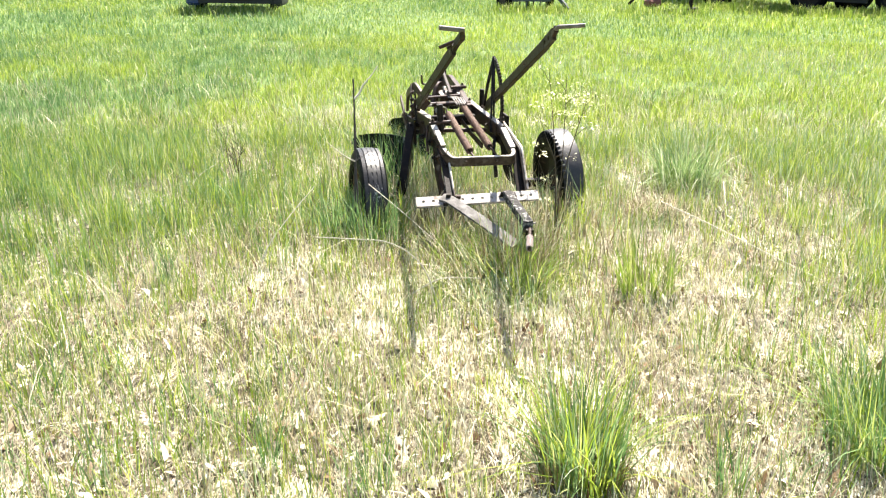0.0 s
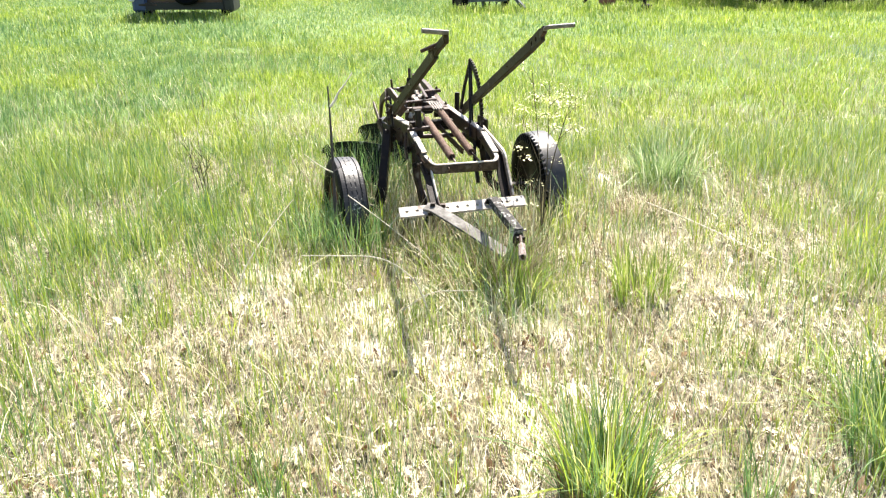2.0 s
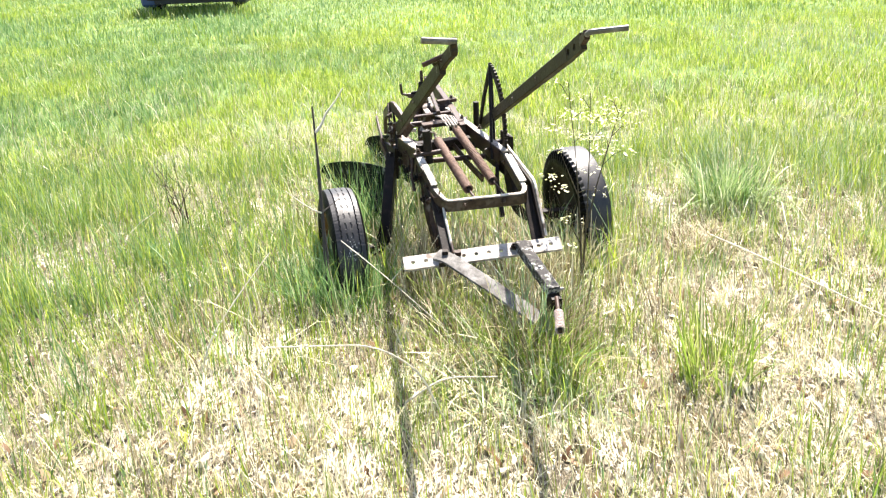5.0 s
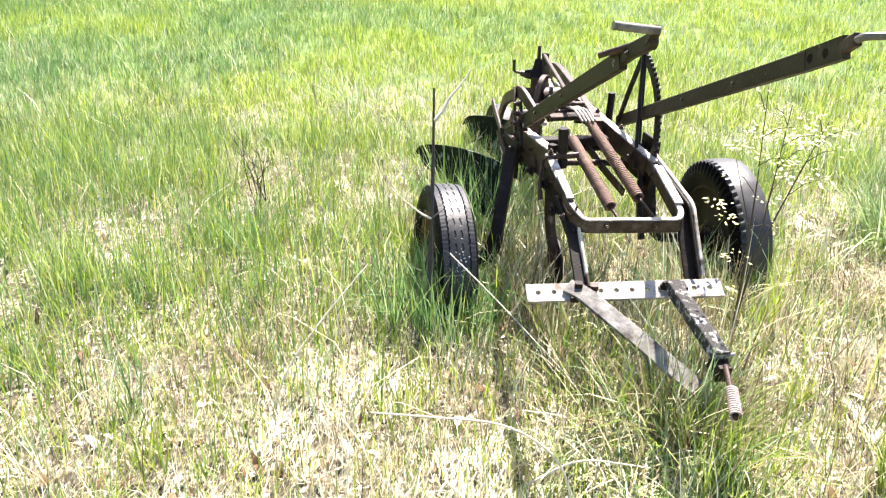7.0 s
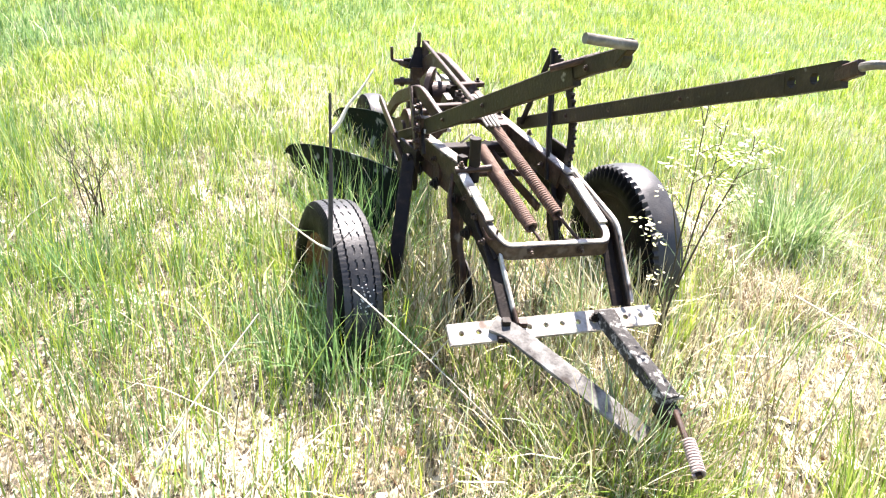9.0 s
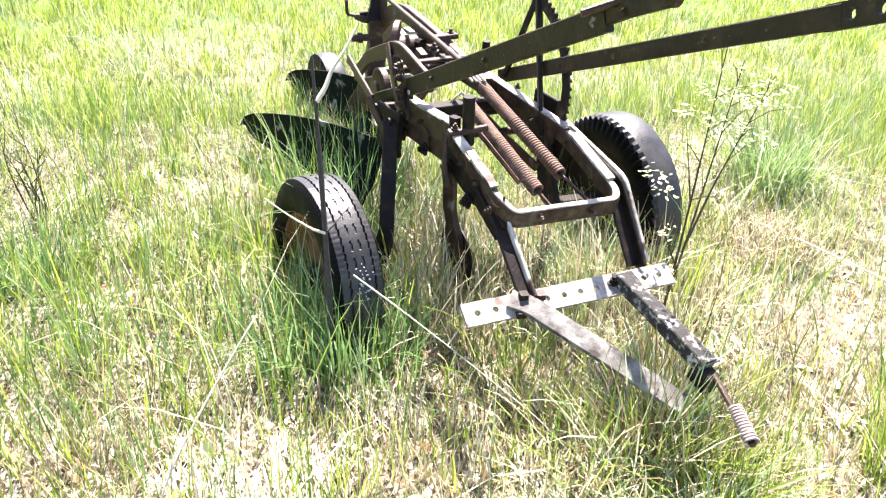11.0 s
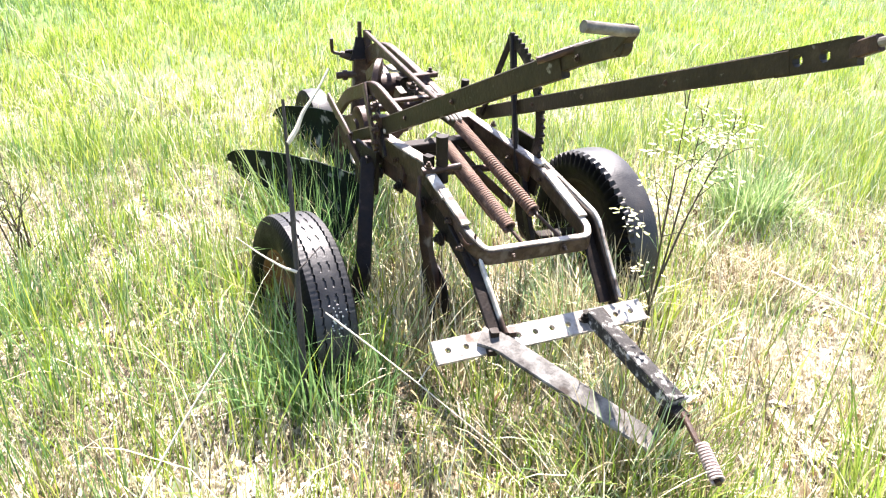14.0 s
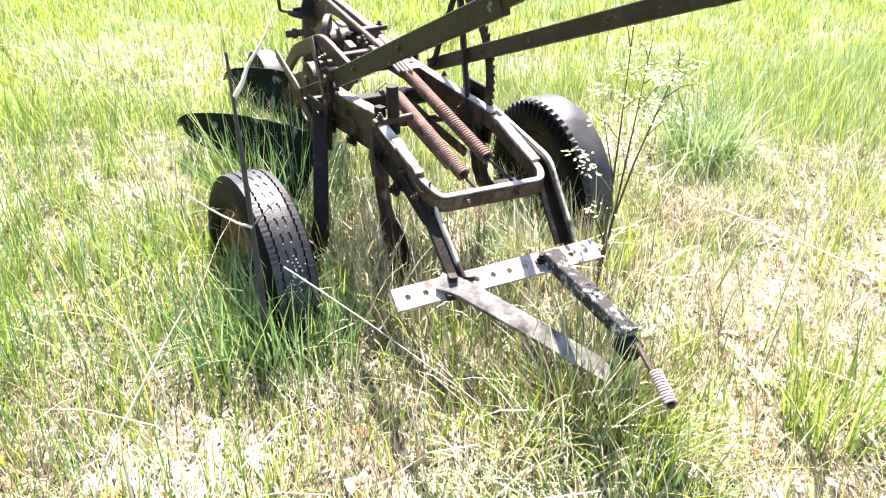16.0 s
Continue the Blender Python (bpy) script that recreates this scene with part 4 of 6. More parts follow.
def blades(name, x, y, h, w, droop, material, levels=(0.0, 0.45, 0.8, 1.0), flat=0.0, z=None, azim=None):
    """One mesh of thin tapered blades that lean a little to the light and droop; flat: how far they lie down."""
    n = len(x)
    az = rng.uniform(0, 2 * math.pi, n) if azim is None else azim
    face = az + math.pi / 2 + rng.uniform(-0.7, 0.7, n)
    z = ground_z(x, y) if z is None else z
    dx, dy, fx, fy = np.cos(az), np.sin(az), np.cos(face), np.sin(face)
    tilt = droop * rng.uniform(0.2, 1.0, n)
    pts = []
    for s in levels:
        out = h * (tilt * s ** 1.9 + flat * s)
        up = h * s * np.sqrt(np.clip(1 - (np.minimum(tilt * s ** 0.9 * 0.75 + flat * 0.98, 0.995)) ** 2, 0.002, 1))
        sway = h * s * (1 - np.minimum(flat, 1.0)) * (0.6 + 0.4 * s)
        cx, cy, cz = x + dx * out + LEAN[0] * sway, y + dy * out + LEAN[1] * sway, z + up
        ww = 0.5 * w * (1 - s) ** 0.6 if s > 0 else 0.4 * w
        if s < 1:
            pts += [np.stack([cx - fx * ww, cy - fy * ww, cz], 1), np.stack([cx + fx * ww, cy + fy * ww, cz], 1)]
        else:
            pts.append(np.stack([cx, cy, cz], 1))
    m = len(pts)
    V = np.stack(pts, 1).reshape(-1, 3)
    b = np.arange(n) * m
    quads = [np.stack([b + 2 * i, b + 2 * i + 1, b + 2 * i + 3, b + 2 * i + 2], 1) for i in range(len(levels) - 2)]
    k = 2 * (len(levels) - 2)
    return fast_mesh(name, V, quads + [np.stack([b + k, b + k + 1, b + k + 2], 1)], material)


def combed(n, spread):
    """Headings of dead grass that lies mostly one way or back."""
    return np.where(rng.random(n) < 0.7, 1.0, -1.0) * math.pi / 2 + rng.normal(0, spread, n)


def scatter(x0, x1, y0, y1, per_m2, spread=0.0):
    """Even random places in a strip that widens with y by spread metres a metre on both sides."""
    wide = spread * (y1 - y0)
    n = int((x1 - x0 + 2 * wide) * (y1 - y0) * per_m2)
    x, y = rng.uniform(x0 - wide, x1 + wide, n), rng.uniform(y0, y1, n)
    keep = (x > x0 - spread * (y - y0)) & (x < x1 + spread * (y - y0))
    return x[keep], y[keep]


def keep(mask, *arrays):
    return [a[mask] for a in arrays]


LOW = (0.0, 0.55, 1.0)
STUFF = []


def meadow():
    # near grass: thin upright blades in drifts, sparse over the thatch
    x, y = scatter(-2.5, 2.7, 1.2, 6.0, 4200, 0.55)
    g = lushness(x, y)
    clump = 0.6 * lattice(x * 6, y * 6, 21) + 0.4 * lattice(x * 17, y * 17, 23)
    sparse = 1 - 0.32 * (1 - smooth(3.6, 4.6, y)) - 0.15 * np.exp(-(((x - 1.7) / 0.8) ** 2 + ((y - 3.9) / 0.8) ** 2))
    x, y, g, clump = keep(rng.random(len(x)) < (0.17 + 0.60 * g) * (0.10 + 3.2 * clump ** 2.6) * sparse, x, y, g, clump)
    h = (0.085 + 0.12 * g - 0.05 * smooth(4.2, 6.0, y) * g) * rng.uniform(0.35, 1.5, len(x)) * (0.7 + 0.6 * clump)
    h *= 1 - 0.75 * np.exp(-(((x + 0.80) / 0.3) ** 2 + ((y - 5.2) / 0.4) ** 2))
    pick = rng.random(len(x)) + 0.3 * (lattice(x * 1.1, y * 1.1, 22) - 0.5) + 0.11 * np.clip(x, -2.5, 1.5) + 0.09
    for mat, sel, label in ((DEEP, pick < 0.30, "deep green meadow grass blades"), (GRASS, (pick >= 0.30) & (pick < 0.70), "fresh green meadow grass blades"),
                            (SUNNY, (pick >= 0.70) & (pick < 0.92), "yellow-green meadow grass blades"), (BLUEGRASS, pick >= 0.92, "pale blue-green meadow grass blades")):
        xs, ys, hs = keep(sel, x, y, h)
        n = len(xs)
        bent = np.where(rng.random(n) < 0.16, rng.uniform(0.6, 1.5, n), rng.uniform(0.05, 0.5, n))
        STUFF.append((blades("meadow_grass", xs, ys, hs, rng.uniform(0.0028, 0.0075, n), bent, mat, flat=rng.uniform(0.0, 0.3, n)), label))
    # middle distance, in drifts of four shades, mostly upright with some tips bent over
    x, y = scatter(-5.0, 8.0, 5.6, 12.0, 2500, 0.6)
    clump = 0.55 * lattice(x * 4.5, y * 4.5, 14) + 0.45 * lattice(x * 11, y * 11, 16)
    x, y, clump = keep(rng.random(len(x)) < 0.15 + 2.4 * clump ** 2.2, x, y, clump)
    h = rng.uniform(0.04, 0.12, len(x)) * (0.35 + 0.4 * lattice(x * 0.9, y * 0.9, 8) + 1.1 * clump)
    shade = 0.6 * lattice(x * 0.7 + 3, y * 0.9, 11) + 0.4 * lattice(x * 3, y * 3, 12) + rng.uniform(-0.32, 0.32, len(x)) + 0.075 * np.clip(x, -4, 3) + 0.14
    for mat, sel, label in ((DEEP, shade < 0.36, "deep green meadow grass"), (GRASS, (shade >= 0.36) & (shade < 0.72), "fresh green meadow grass"),
                            (SUNNY, (shade >= 0.72) & (shade < 1.08), "sunlit yellow-green meadow grass"), (BLUEGRASS, shade >= 1.08, "pale blue-green meadow grass")):
        xs, ys, hs = keep(sel, x, y, h)
        n = len(xs)
        bent = np.where(rng.random(n) < 0.3, rng.uniform(0.8, 1.8, n), rng.uniform(0.1, 0.7, n))
        STUFF.append((blades("meadow_grass", xs, ys, hs, rng.uniform(0.004, 0.011, n), bent, mat, LOW, rng.uniform(0.0, 0.3, n)), label))
    # pale dead stems standing in the green
    x, y = scatter(-4.0, 6.0, 4.6, 11.0, 170, 0.6)
    x, y = keep(rng.random(len(x)) < 2.2 * lattice(x * 2.2, y * 2.2, 19) ** 2.2 * (0.45 + 0.55 * smooth(-0.6, 0.6, x)), x, y)
    STUFF.append((blades("dry_stems", x, y, rng.uniform(0.06, 0.22, len(x)), rng.uniform(0.004, 0.009, len(x)), rng.uniform(0.1, 0.9, len(x)), STRAW, LOW, rng.uniform(0.0, 0.4, len(x))), "pale dead stems standing in the green meadow"))
    # far field, shorter and finer
    x, y = scatter(-9, 13, 12.0, 36.0, 420, 0.7)
    h = rng.uniform(0.06, 0.14, len(x)) * (0.5 + 0.9 * lattice(x * 0.8, y * 0.8, 9))
    shade = 0.6 * lattice(x * 0.35 + 3, y * 0.5, 13) + 0.3 * lattice(x * 2, y * 2, 15) + rng.uniform(-0.3, 0.3, len(x)) + 0.025 * np.clip(x, -8, 8) + 0.12
    for mat, sel, label in ((DEEP, shade < 0.42, "far deep green meadow grass"), (GRASS, (shade >= 0.42) & (shade < 0.85), "far green meadow grass"), (SUNNY, shade >= 0.85, "far bright yellow-green meadow grass")):
        xs, ys, hs = keep(sel, x, y, h)
        STUFF.append((blades("meadow_grass", xs, ys, hs, rng.uniform(0.009, 0.02, len(xs)), rng.uniform(0.3, 1.2, len(xs)), mat, LOW), label))
    # the meadow beside and behind, thinner
    x, y = rng.uniform(-14, 15, 110000), rng.uniform(-12, 12, 110000)
    near = (y > 1.2) & (x > -2.2 - 0.5 * (y - 1.2)) & (x < 2.6 + 0.5 * (y - 1.2))
    far = (y > 5.6) & (x > -5.0 - 0.6 * (y - 5.6)) & (x < 8.0 + 0.6 * (y - 5.6))
    clump = lattice(x * 2, y * 2, 17)
    x, y, clump = keep(~near & ~far & (rng.random(len(x)) < 0.3 + clump), x, y, clump)
    pick = rng.random(len(x)) + 0.4 * (clump - 0.5)
    for mat, sel, label in ((STRAW, pick < 0.3, "dry meadow grass beside the path"), (GRASS, (pick >= 0.3) & (pick < 0.75), "green meadow grass beside the path"), (SUNNY, pick >= 0.75, "yellow-green meadow grass beside the path")):
        xs, ys = keep(sel, x, y)
        STUFF.append((blades("meadow_grass", xs, ys, rng.uniform(0.08, 0.2, len(xs)), rng.uniform(0.008, 0.02, len(xs)), rng.uniform(0.3, 1.1, len(xs)), mat, LOW), label))
    x, y = rng.uniform(-6, 6.5, 190000), rng.uniform(-4, 6, 190000)
    jx, jy = x + rng.normal(0, 0.15, len(x)), y + rng.normal(0, 0.1, len(x))
    near = (jy > 1.2) & (jx > -2.3 - 0.5 * (jy - 1.2)) & (jx < 2.7 + 0.5 * (jy - 1.2))
    x, y = keep(~near & (rng.random(len(x)) < 0.25 + 0.75 * lattice(x * 3, y * 3, 18)), x, y)
    pick = 0.55 * rng.random(len(x)) + 0.75 * lushness(x, np.maximum(y, 1.2)) - 0.12 + 0.16 * np.clip(1.2 - y, 0, 4)
    for mat, sel, fl, label in ((CHAFF, pick < 0.25, 0.85, "pale dead grass round the thatch"), (STRAW, (pick >= 0.25) & (pick < 0.55), 0.6, "dry straw round the thatch"), (GRASS, pick >= 0.55, 0.0, "green grass round the thatch")):
        xs, ys = keep(sel, x, y)
        STUFF.append((blades("meadow_grass", xs, ys, rng.uniform(0.05, 0.15, len(xs)), rng.uniform(0.004, 0.011, len(xs)), rng.uniform(0.2, 0.9, len(xs)) * (1 - fl * 0.6), mat, LOW, fl), label))
    # tall fringe round the far machinery
    for xa, ya, xb, yb, n in ((-5.9, 15.45, -3.2, 15.25, 500), (1.0, 16.0, 2.7, 16.1, 450), (3.8, 15.95, 5.6, 15.8, 450), (6.0, 17.2, 8.2, 15.6, 900), (8.2, 15.6, 10.4, 15.7, 700), (9.2, 15.5, 11.6, 15.3, 600)):
        f = rng.random(n)
        xs, ys = xa + (xb - xa) * f + rng.normal(0, 0.1, n), ya + (yb - ya) * f + rng.normal(0, 0.14, n)
        STUFF.append((blades("tall_grass_fringe", xs, ys, rng.uniform(0.12, 0.26, n), rng.uniform(0.012, 0.024, n), rng.uniform(0.3, 1.0, n), GRASS, LOW), "tall grass round the far machinery"))
    # scrub that closes the meadow all round, in uneven clumps
    n = 26000
    a, q = rng.uniform(0, 2 * math.pi, n), rng.uniform(40, 56, n)
    x, y = q * np.cos(a), 6 + q * np.sin(a)
    tall = 0.65 * lattice(x * 0.16 + 5, y * 0.16, 91) + 0.35 * lattice(x * 0.6, y * 0.6, 92)
    x, y, tall = keep(rng.random(n) < 0.25 + tall, x, y, tall)
    pick = rng.random(len(x)) + 0.7 * (lattice(x * 0.25, y * 0.25 + 8, 93) - 0.5)
    for mat, sel, label in ((DEEP, pick < 0.45, "dark green far scrub"), (DULL, (pick >= 0.45) & (pick < 0.75), "dry brown far scrub"), (GRASS, pick >= 0.75, "light green far scrub")):
        xs, ys, ts = keep(sel, x, y, tall)
        STUFF.append((blades("far_scrub", xs, ys, rng.uniform(0.5, 1.3, len(xs)) * (0.4 + 4.0 * ts ** 2.5), rng.uniform(0.08, 0.3, len(xs)), rng.uniform(0.1, 0.9, len(xs)), mat, LOW, rng.uniform(0.0, 0.4, len(xs))), label))
    # dry thatch lying on the soil
    x, y = scatter(-2.2, 2.6, 1.2, 7.0, 3600, 0.5)
    g = lushness(x, y)
    x, y, g = keep(rng.random(len(x)) < 1.0 - 0.72 * g, x, y, g)
    z = ground_z(x, y) + thatch_relief(x, y) + rng.uniform(-0.002, 0.015, len(x))
    patch = 0.55 * lattice(x * 2.3, y * 2.3, 51) + 0.45 * lattice(x * 8, y * 8, 52) + rng.uniform(-0.22, 0.22, len(x))
    bald = rng.random(len(x)) < np.clip(1.5 * (lattice(x * 5 + 7, y * 5, 53) - 0.62), 0, 0.9)
    for mat, sel, label in ((CHAFF, (patch > 0.62) & ~bald, "bleached flattened straw"), (STRAW, (patch > 0.40) & (patch <= 0.62) & ~bald, "flattened pale dry straw"), (DULL, (patch <= 0.40) & ~bald, "dull brown flattened straw")):
        xs, ys, zs = keep(sel, x, y, z)
        STUFF.append((blades("dry_thatch", xs, ys, rng.uniform(0.02, 0.09, len(xs)), rng.uniform(0.0018, 0.0042, len(xs)), 0.3, mat, LOW, rng.uniform(0.45, 0.95, len(xs)), zs, azim=combed(len(xs), 0.65)), label))
    # torn flakes of dead leaf, crumpled and half upright, in patches
    x, y = scatter(-2.2, 2.6, 1.2, 6.0, 900, 0.5)
    g = lushness(x, y)
    heap = lattice(x * 6 + 5, y * 6, 61) * 0.6 + lattice(x * 17, y * 17, 62) * 0.4
    x, y, heap = keep(rng.random(len(x)) < (1.0 - 0.88 * g) * np.clip(4.0 * (heap - 0.42), 0.03, 1), x, y, heap)
    z = ground_z(x, y) + thatch_relief(x, y)
    pick = rng.random(len(x)) + 0.5 * (heap - 0.5)
    for mat, sel, label in ((CHAFF, pick > 0.45, "bleached crumpled dead grass flakes"), (STRAW, (pick <= 0.45) & (pick > 0.15), "pale crumpled dead grass flakes"), (DULL, pick <= 0.15, "dull crumpled dead grass flakes")):
        xs, ys, zs = keep(sel, x, y, z)
        STUFF.append((blades("dead_flakes", xs, ys, rng.uniform(0.015, 0.055, len(xs)), rng.uniform(0.003, 0.010, len(xs)), 0.6, mat, LOW, rng.uniform(0.1, 0.8, len(xs)), zs, azim=combed(len(xs), 0.6)), label))
    # blown-together white mats of dead grass, lying one over another
    x, y = scatter(-2.2, 2.6, 1.2, 5.6, 7000, 0.5)
    g = lushness(x, y)
    mat_here = 0.5 * lattice(x * 3.7 + 11, y * 3.2, 71) + 0.5 * lattice(x * 11, y * 8, 72)
    x, y = keep((mat_here > 0.665 + 0.10 * g + 0.05 * smooth(3.8, 4.8, y)) & (rng.random(len(x)) < 0.95 - 0.6 * g), x, y)
    z = ground_z(x, y) + thatch_relief(x, y) + rng.uniform(0.004, 0.022, len(x))
    STUFF.append((blades("dead_mat", x, y, rng.uniform(0.02, 0.065, len(x)), rng.uniform(0.003, 0.008, len(x)), 0.3, CHAFF, LOW, rng.uniform(0.75, 0.97, len(x)), z, azim=combed(len(x), 0.4)), "white matted patches of dead grass"))
    # upright young grass in front of the plough
    x, y = scatter(-0.7, 0.85, 1.5, 3.6, 430, 0.0)
    clump = lattice(x * 6 + 4, y * 6, 27)
    x, y = keep(rng.random(len(x)) < 0.35 + 1.1 * clump ** 1.6, x, y)
    pick = rng.random(len(x))
    for mat, sel, label in ((SUNNY, pick < 0.4, "upright yellow-green grass before the plough"), (GRASS, (pick >= 0.4) & (pick < 0.75), "upright green grass before the plough"), (STRAW, pick >= 0.75, "upright dry stems before the plough")):
        xs, ys = keep(sel, x, y)
        STUFF.append((blades("grass_shoots", xs, ys, rng.uniform(0.07, 0.22, len(xs)), rng.uniform(0.003, 0.006, len(xs)), rng.uniform(0.05, 0.5, len(xs)), mat), label))
    # fine upright shoots between the thatch
    x, y = scatter(-2.2, 2.6, 1.2, 5.6, 1350, 0.5)
    clump = lattice(x * 7 + 2, y * 7, 41)
    thin = 1 - 0.6 * np.exp(-(((x - 1.3) / 0.7) ** 2 + ((y - 3.7) / 0.9) ** 2))
    x, y = keep(rng.random(len(x)) < (0.2 + 1.4 * clump ** 2.6) * thin, x, y)
    pick = rng.random(len(x))
    for mat, sel, label in ((SUNNY, pick < 0.5, "fine yellow-green grass shoots"), (GRASS, (pick >= 0.5) & (pick < 0.8), "fine green grass shoots"), (DEEP, pick >= 0.8, "fine deep green grass shoots")):
        xs, ys = keep(sel, x, y)
        STUFF.append((blades("grass_shoots", xs, ys, rng.uniform(0.05, 0.17, len(xs)), rng.uniform(0.0025, 0.0055, len(xs)), rng.uniform(0.05, 0.5, len(xs)), mat, LOW, rng.uniform(0.0, 0.3, len(xs))), label))
    # short dry stubble
    x, y = scatter(-2.2, 2.6, 1.2, 6.0, 2200, 0.5)
    g = lushness(x, y)
    x, y = keep(rng.random(len(x)) < (1.0 - 0.9 * g) * (1 - 0.5 * (1 - smooth(-1.2, -0.4, x)) * smooth(4.0, 4.8, y)), x, y)
    STUFF.append((blades("dry_stubble", x, y, rng.uniform(0.02, 0.11, len(x)), rng.uniform(0.002, 0.0048, len(x)), rng.uniform(0.1, 0.6, len(x)), STRAW, LOW, rng.uniform(0.0, 0.5, len(x)), azim=combed(len(x), 0.8)), "short pale dry grass stubble"))
    # taller mixed stems growing through and round the plough
    x, y = scatter(-0.9, 1.15, 3.2, 5.3, 210, 0.0)
    h = rng.uniform(0.14, 0.44, len(x)) * (0.5 + 0.8 * lattice(x * 4, y * 4, 31))
    pick = rng.random(len(x))
    for mat, sel, label in ((STRAW, pick < 0.25, "tall dry stems round the plough"), (DULL, (pick >= 0.25) & (pick < 0.5), "tall dull dry stems round the plough"), (BLUEGRASS, (pick >= 0.5) & (pick < 0.66), "tall grey-green stems round the plough"), (GRASS, pick >= 0.66, "tall green stems round the plough")):
        xs, ys, hs = keep(sel, x, y, h)
        STUFF.append((blades("tall_stems", xs, ys, hs, rng.uniform(0.003, 0.0085, len(xs)), rng.uniform(0.3, 1.3, len(xs)), mat), label))
    # broad bleached and brown leaf litter
    for mat, per, nm, label in ((CHAFF, 70, "leaf_litter", "bleached dead leaves on the thatch"), (BROWN, 90, "leaf_litter", "brown dead leaves on the thatch")):
        x, y = scatter(-2.2, 2.6, 1.2, 5.2, per, 0.5)
        g = lushness(x, y)
        x, y = keep(rng.random(len(x)) < 1.0 - 0.9 * g, x, y)
        z = ground_z(x, y) + thatch_relief(x, y) + rng.uniform(0.0, 0.012, len(x))
        STUFF.append((blades(nm, x, y, rng.uniform(0.02, 0.065, len(x)), rng.uniform(0.014, 0.042, len(x)), 0.4, mat, (0.0, 0.3, 0.75, 1.0), rng.uniform(0.3, 0.95, len(x)), z), label))
    # brown matted litter under the plough and hitch
    x, y = scatter(-0.35, 0.75, 3.2, 4.8, 1500, 0.0)
    x, y = keep(rng.random(len(x)) < 0.2 + 1.2 * lattice(x * 5, y * 5, 57) ** 1.5, x, y)
    z = ground_z(x, y) + thatch_relief(x, y) + rng.uniform(0.0, 0.04, len(x))
    STUFF.append((blades("dry_thatch", x, y, rng.uniform(0.04, 0.13, len(x)), rng.uniform(0.002, 0.005, len(x)), 0.5, BROWN, LOW, rng.uniform(0.4, 0.95, len(x)), z), "brown matted litter under the plough"))
    # the flattened brown heap beside the wheel
    n = 620
    a, q = rng.uniform(0, 2 * math.pi, n), 0.19 * np.sqrt(rng.random(n))
    x, y = 1.42 + 1.1 * q * np.cos(a) + rng.normal(0, 0.03, n), 4.30 + q * np.sin(a) + rng.normal(0, 0.03, n)
    z = ground_z(x, y) + 0.06 * np.sqrt(np.clip(1 - (q / 0.2) ** 2, 0, 1)) + rng.uniform(-0.01, 0.03, n)
    for mat, sel, label in ((BROWN, np.arange(n) % 6 < 1, "brown curled strands of the dead heap"), (DULL, np.arange(n) % 6 == 1, "dull curled strands of the dead heap"), (STRAW, np.arange(n) % 6 > 1, "pale curled strands of the dead heap")):
        xs, ys, zs = keep(sel, x, y, z)
        STUFF.append((blades("dead_heap", xs, ys, rng.uniform(0.06, 0.17, len(xs)), rng.uniform(0.002, 0.005, len(xs)), 0.6, mat, LOW, rng.uniform(0.3, 0.95, len(xs)), zs), label))
    # standing dry stems
    x, y = scatter(-2.4, 2.8, 1.2, 8.0, 280, 0.55)
    x, y = keep(rng.random(len(x)) < 1.0 - 0.65 * lushness(x, y), x, y)
    STUFF.append((blades("dry_stems", x, y, rng.uniform(0.05, 0.26, len(x)), rng.uniform(0.003, 0.0065, len(x)), rng.uniform(0.3, 1.3, len(x)), STRAW), "thin standing dry grass stems"))


def tuft(name, x, y, n, r, h, w, droop, material, label, flat=0.0):
    """A clump with an upright core and a skirt of arching blades."""
    a, q = rng.uniform(0, 2 * math.pi, n), r * np.sqrt(rng.random(n))
    px, py = x + q * np.cos(a), y + q * np.sin(a)
    arch = np.where(rng.random(n) < 0.35, droop * rng.uniform(0.9, 1.7, n), droop * rng.uniform(0.1, 0.6, n))
    ob = blades(name, px, py, h * rng.uniform(0.4, 1.12, n), rng.uniform(0.5, 1.1, n) * w, arch, material, (0.0, 0.35, 0.65, 0.85, 1.0), flat=flat + rng.uniform(0.0, 0.25, n), azim=a + rng.normal(0, 0.9, n))
    return tagged(ob, label, "grass", "grass tufts")


meadow()
for ob, label in STUFF:
    tagged(ob, label, "grass", kind="stuff")

for n, h, mat in ((230, 0.36, DEEP), (190, 0.42, SUNNY), (90, 0.36, PALEGRASS)):
    tuft("grass_tuft", 0.51, 1.83, n, 0.13, h, 0.008, 0.9, mat, "arching bright green grass tuft on pale thatch")
tuft("dead_grass_tuft", 0.52, 1.84, 220, 0.15, 0.20, 0.006, 0.6, BROWN, "brown dead core of a grass tuft")
for n, h, mat in ((220, 0.38, DEEP), (150, 0.42, GRASS), (90, 0.42, PALEGRASS)):
    tuft("grass_tuft", 1.62, 2.02, n, 0.18, h, 0.008, 1.1, mat, "thick green arching grass tuft on pale thatch")
tuft("grass_tuft", 1.07, 3.18, 170, 0.14, 0.36, 0.008, 0.6, GRASS, "upright green grass tuft on pale thatch")
tuft("grass_tuft", 0.32, 3.08, 50, 0.2, 0.24, 0.008, 0.9, BLUEGRASS, "grey-green grass tuft in front of the plough")
for tx, ty, mat in ((0.10, 3.14, PALEGRASS), (0.24, 3.02, STRAW), (0.36, 3.20, PALEGRASS), (0.20, 3.24, STRAW), (0.46, 3.06, PALEGRASS), (0.02, 3.30, STRAW)):
    tuft("matted_grass", tx, ty, 70, 0.12, 0.22, 0.009, 1.4, mat, "pale flattened grass matted before the hitch", 0.55)
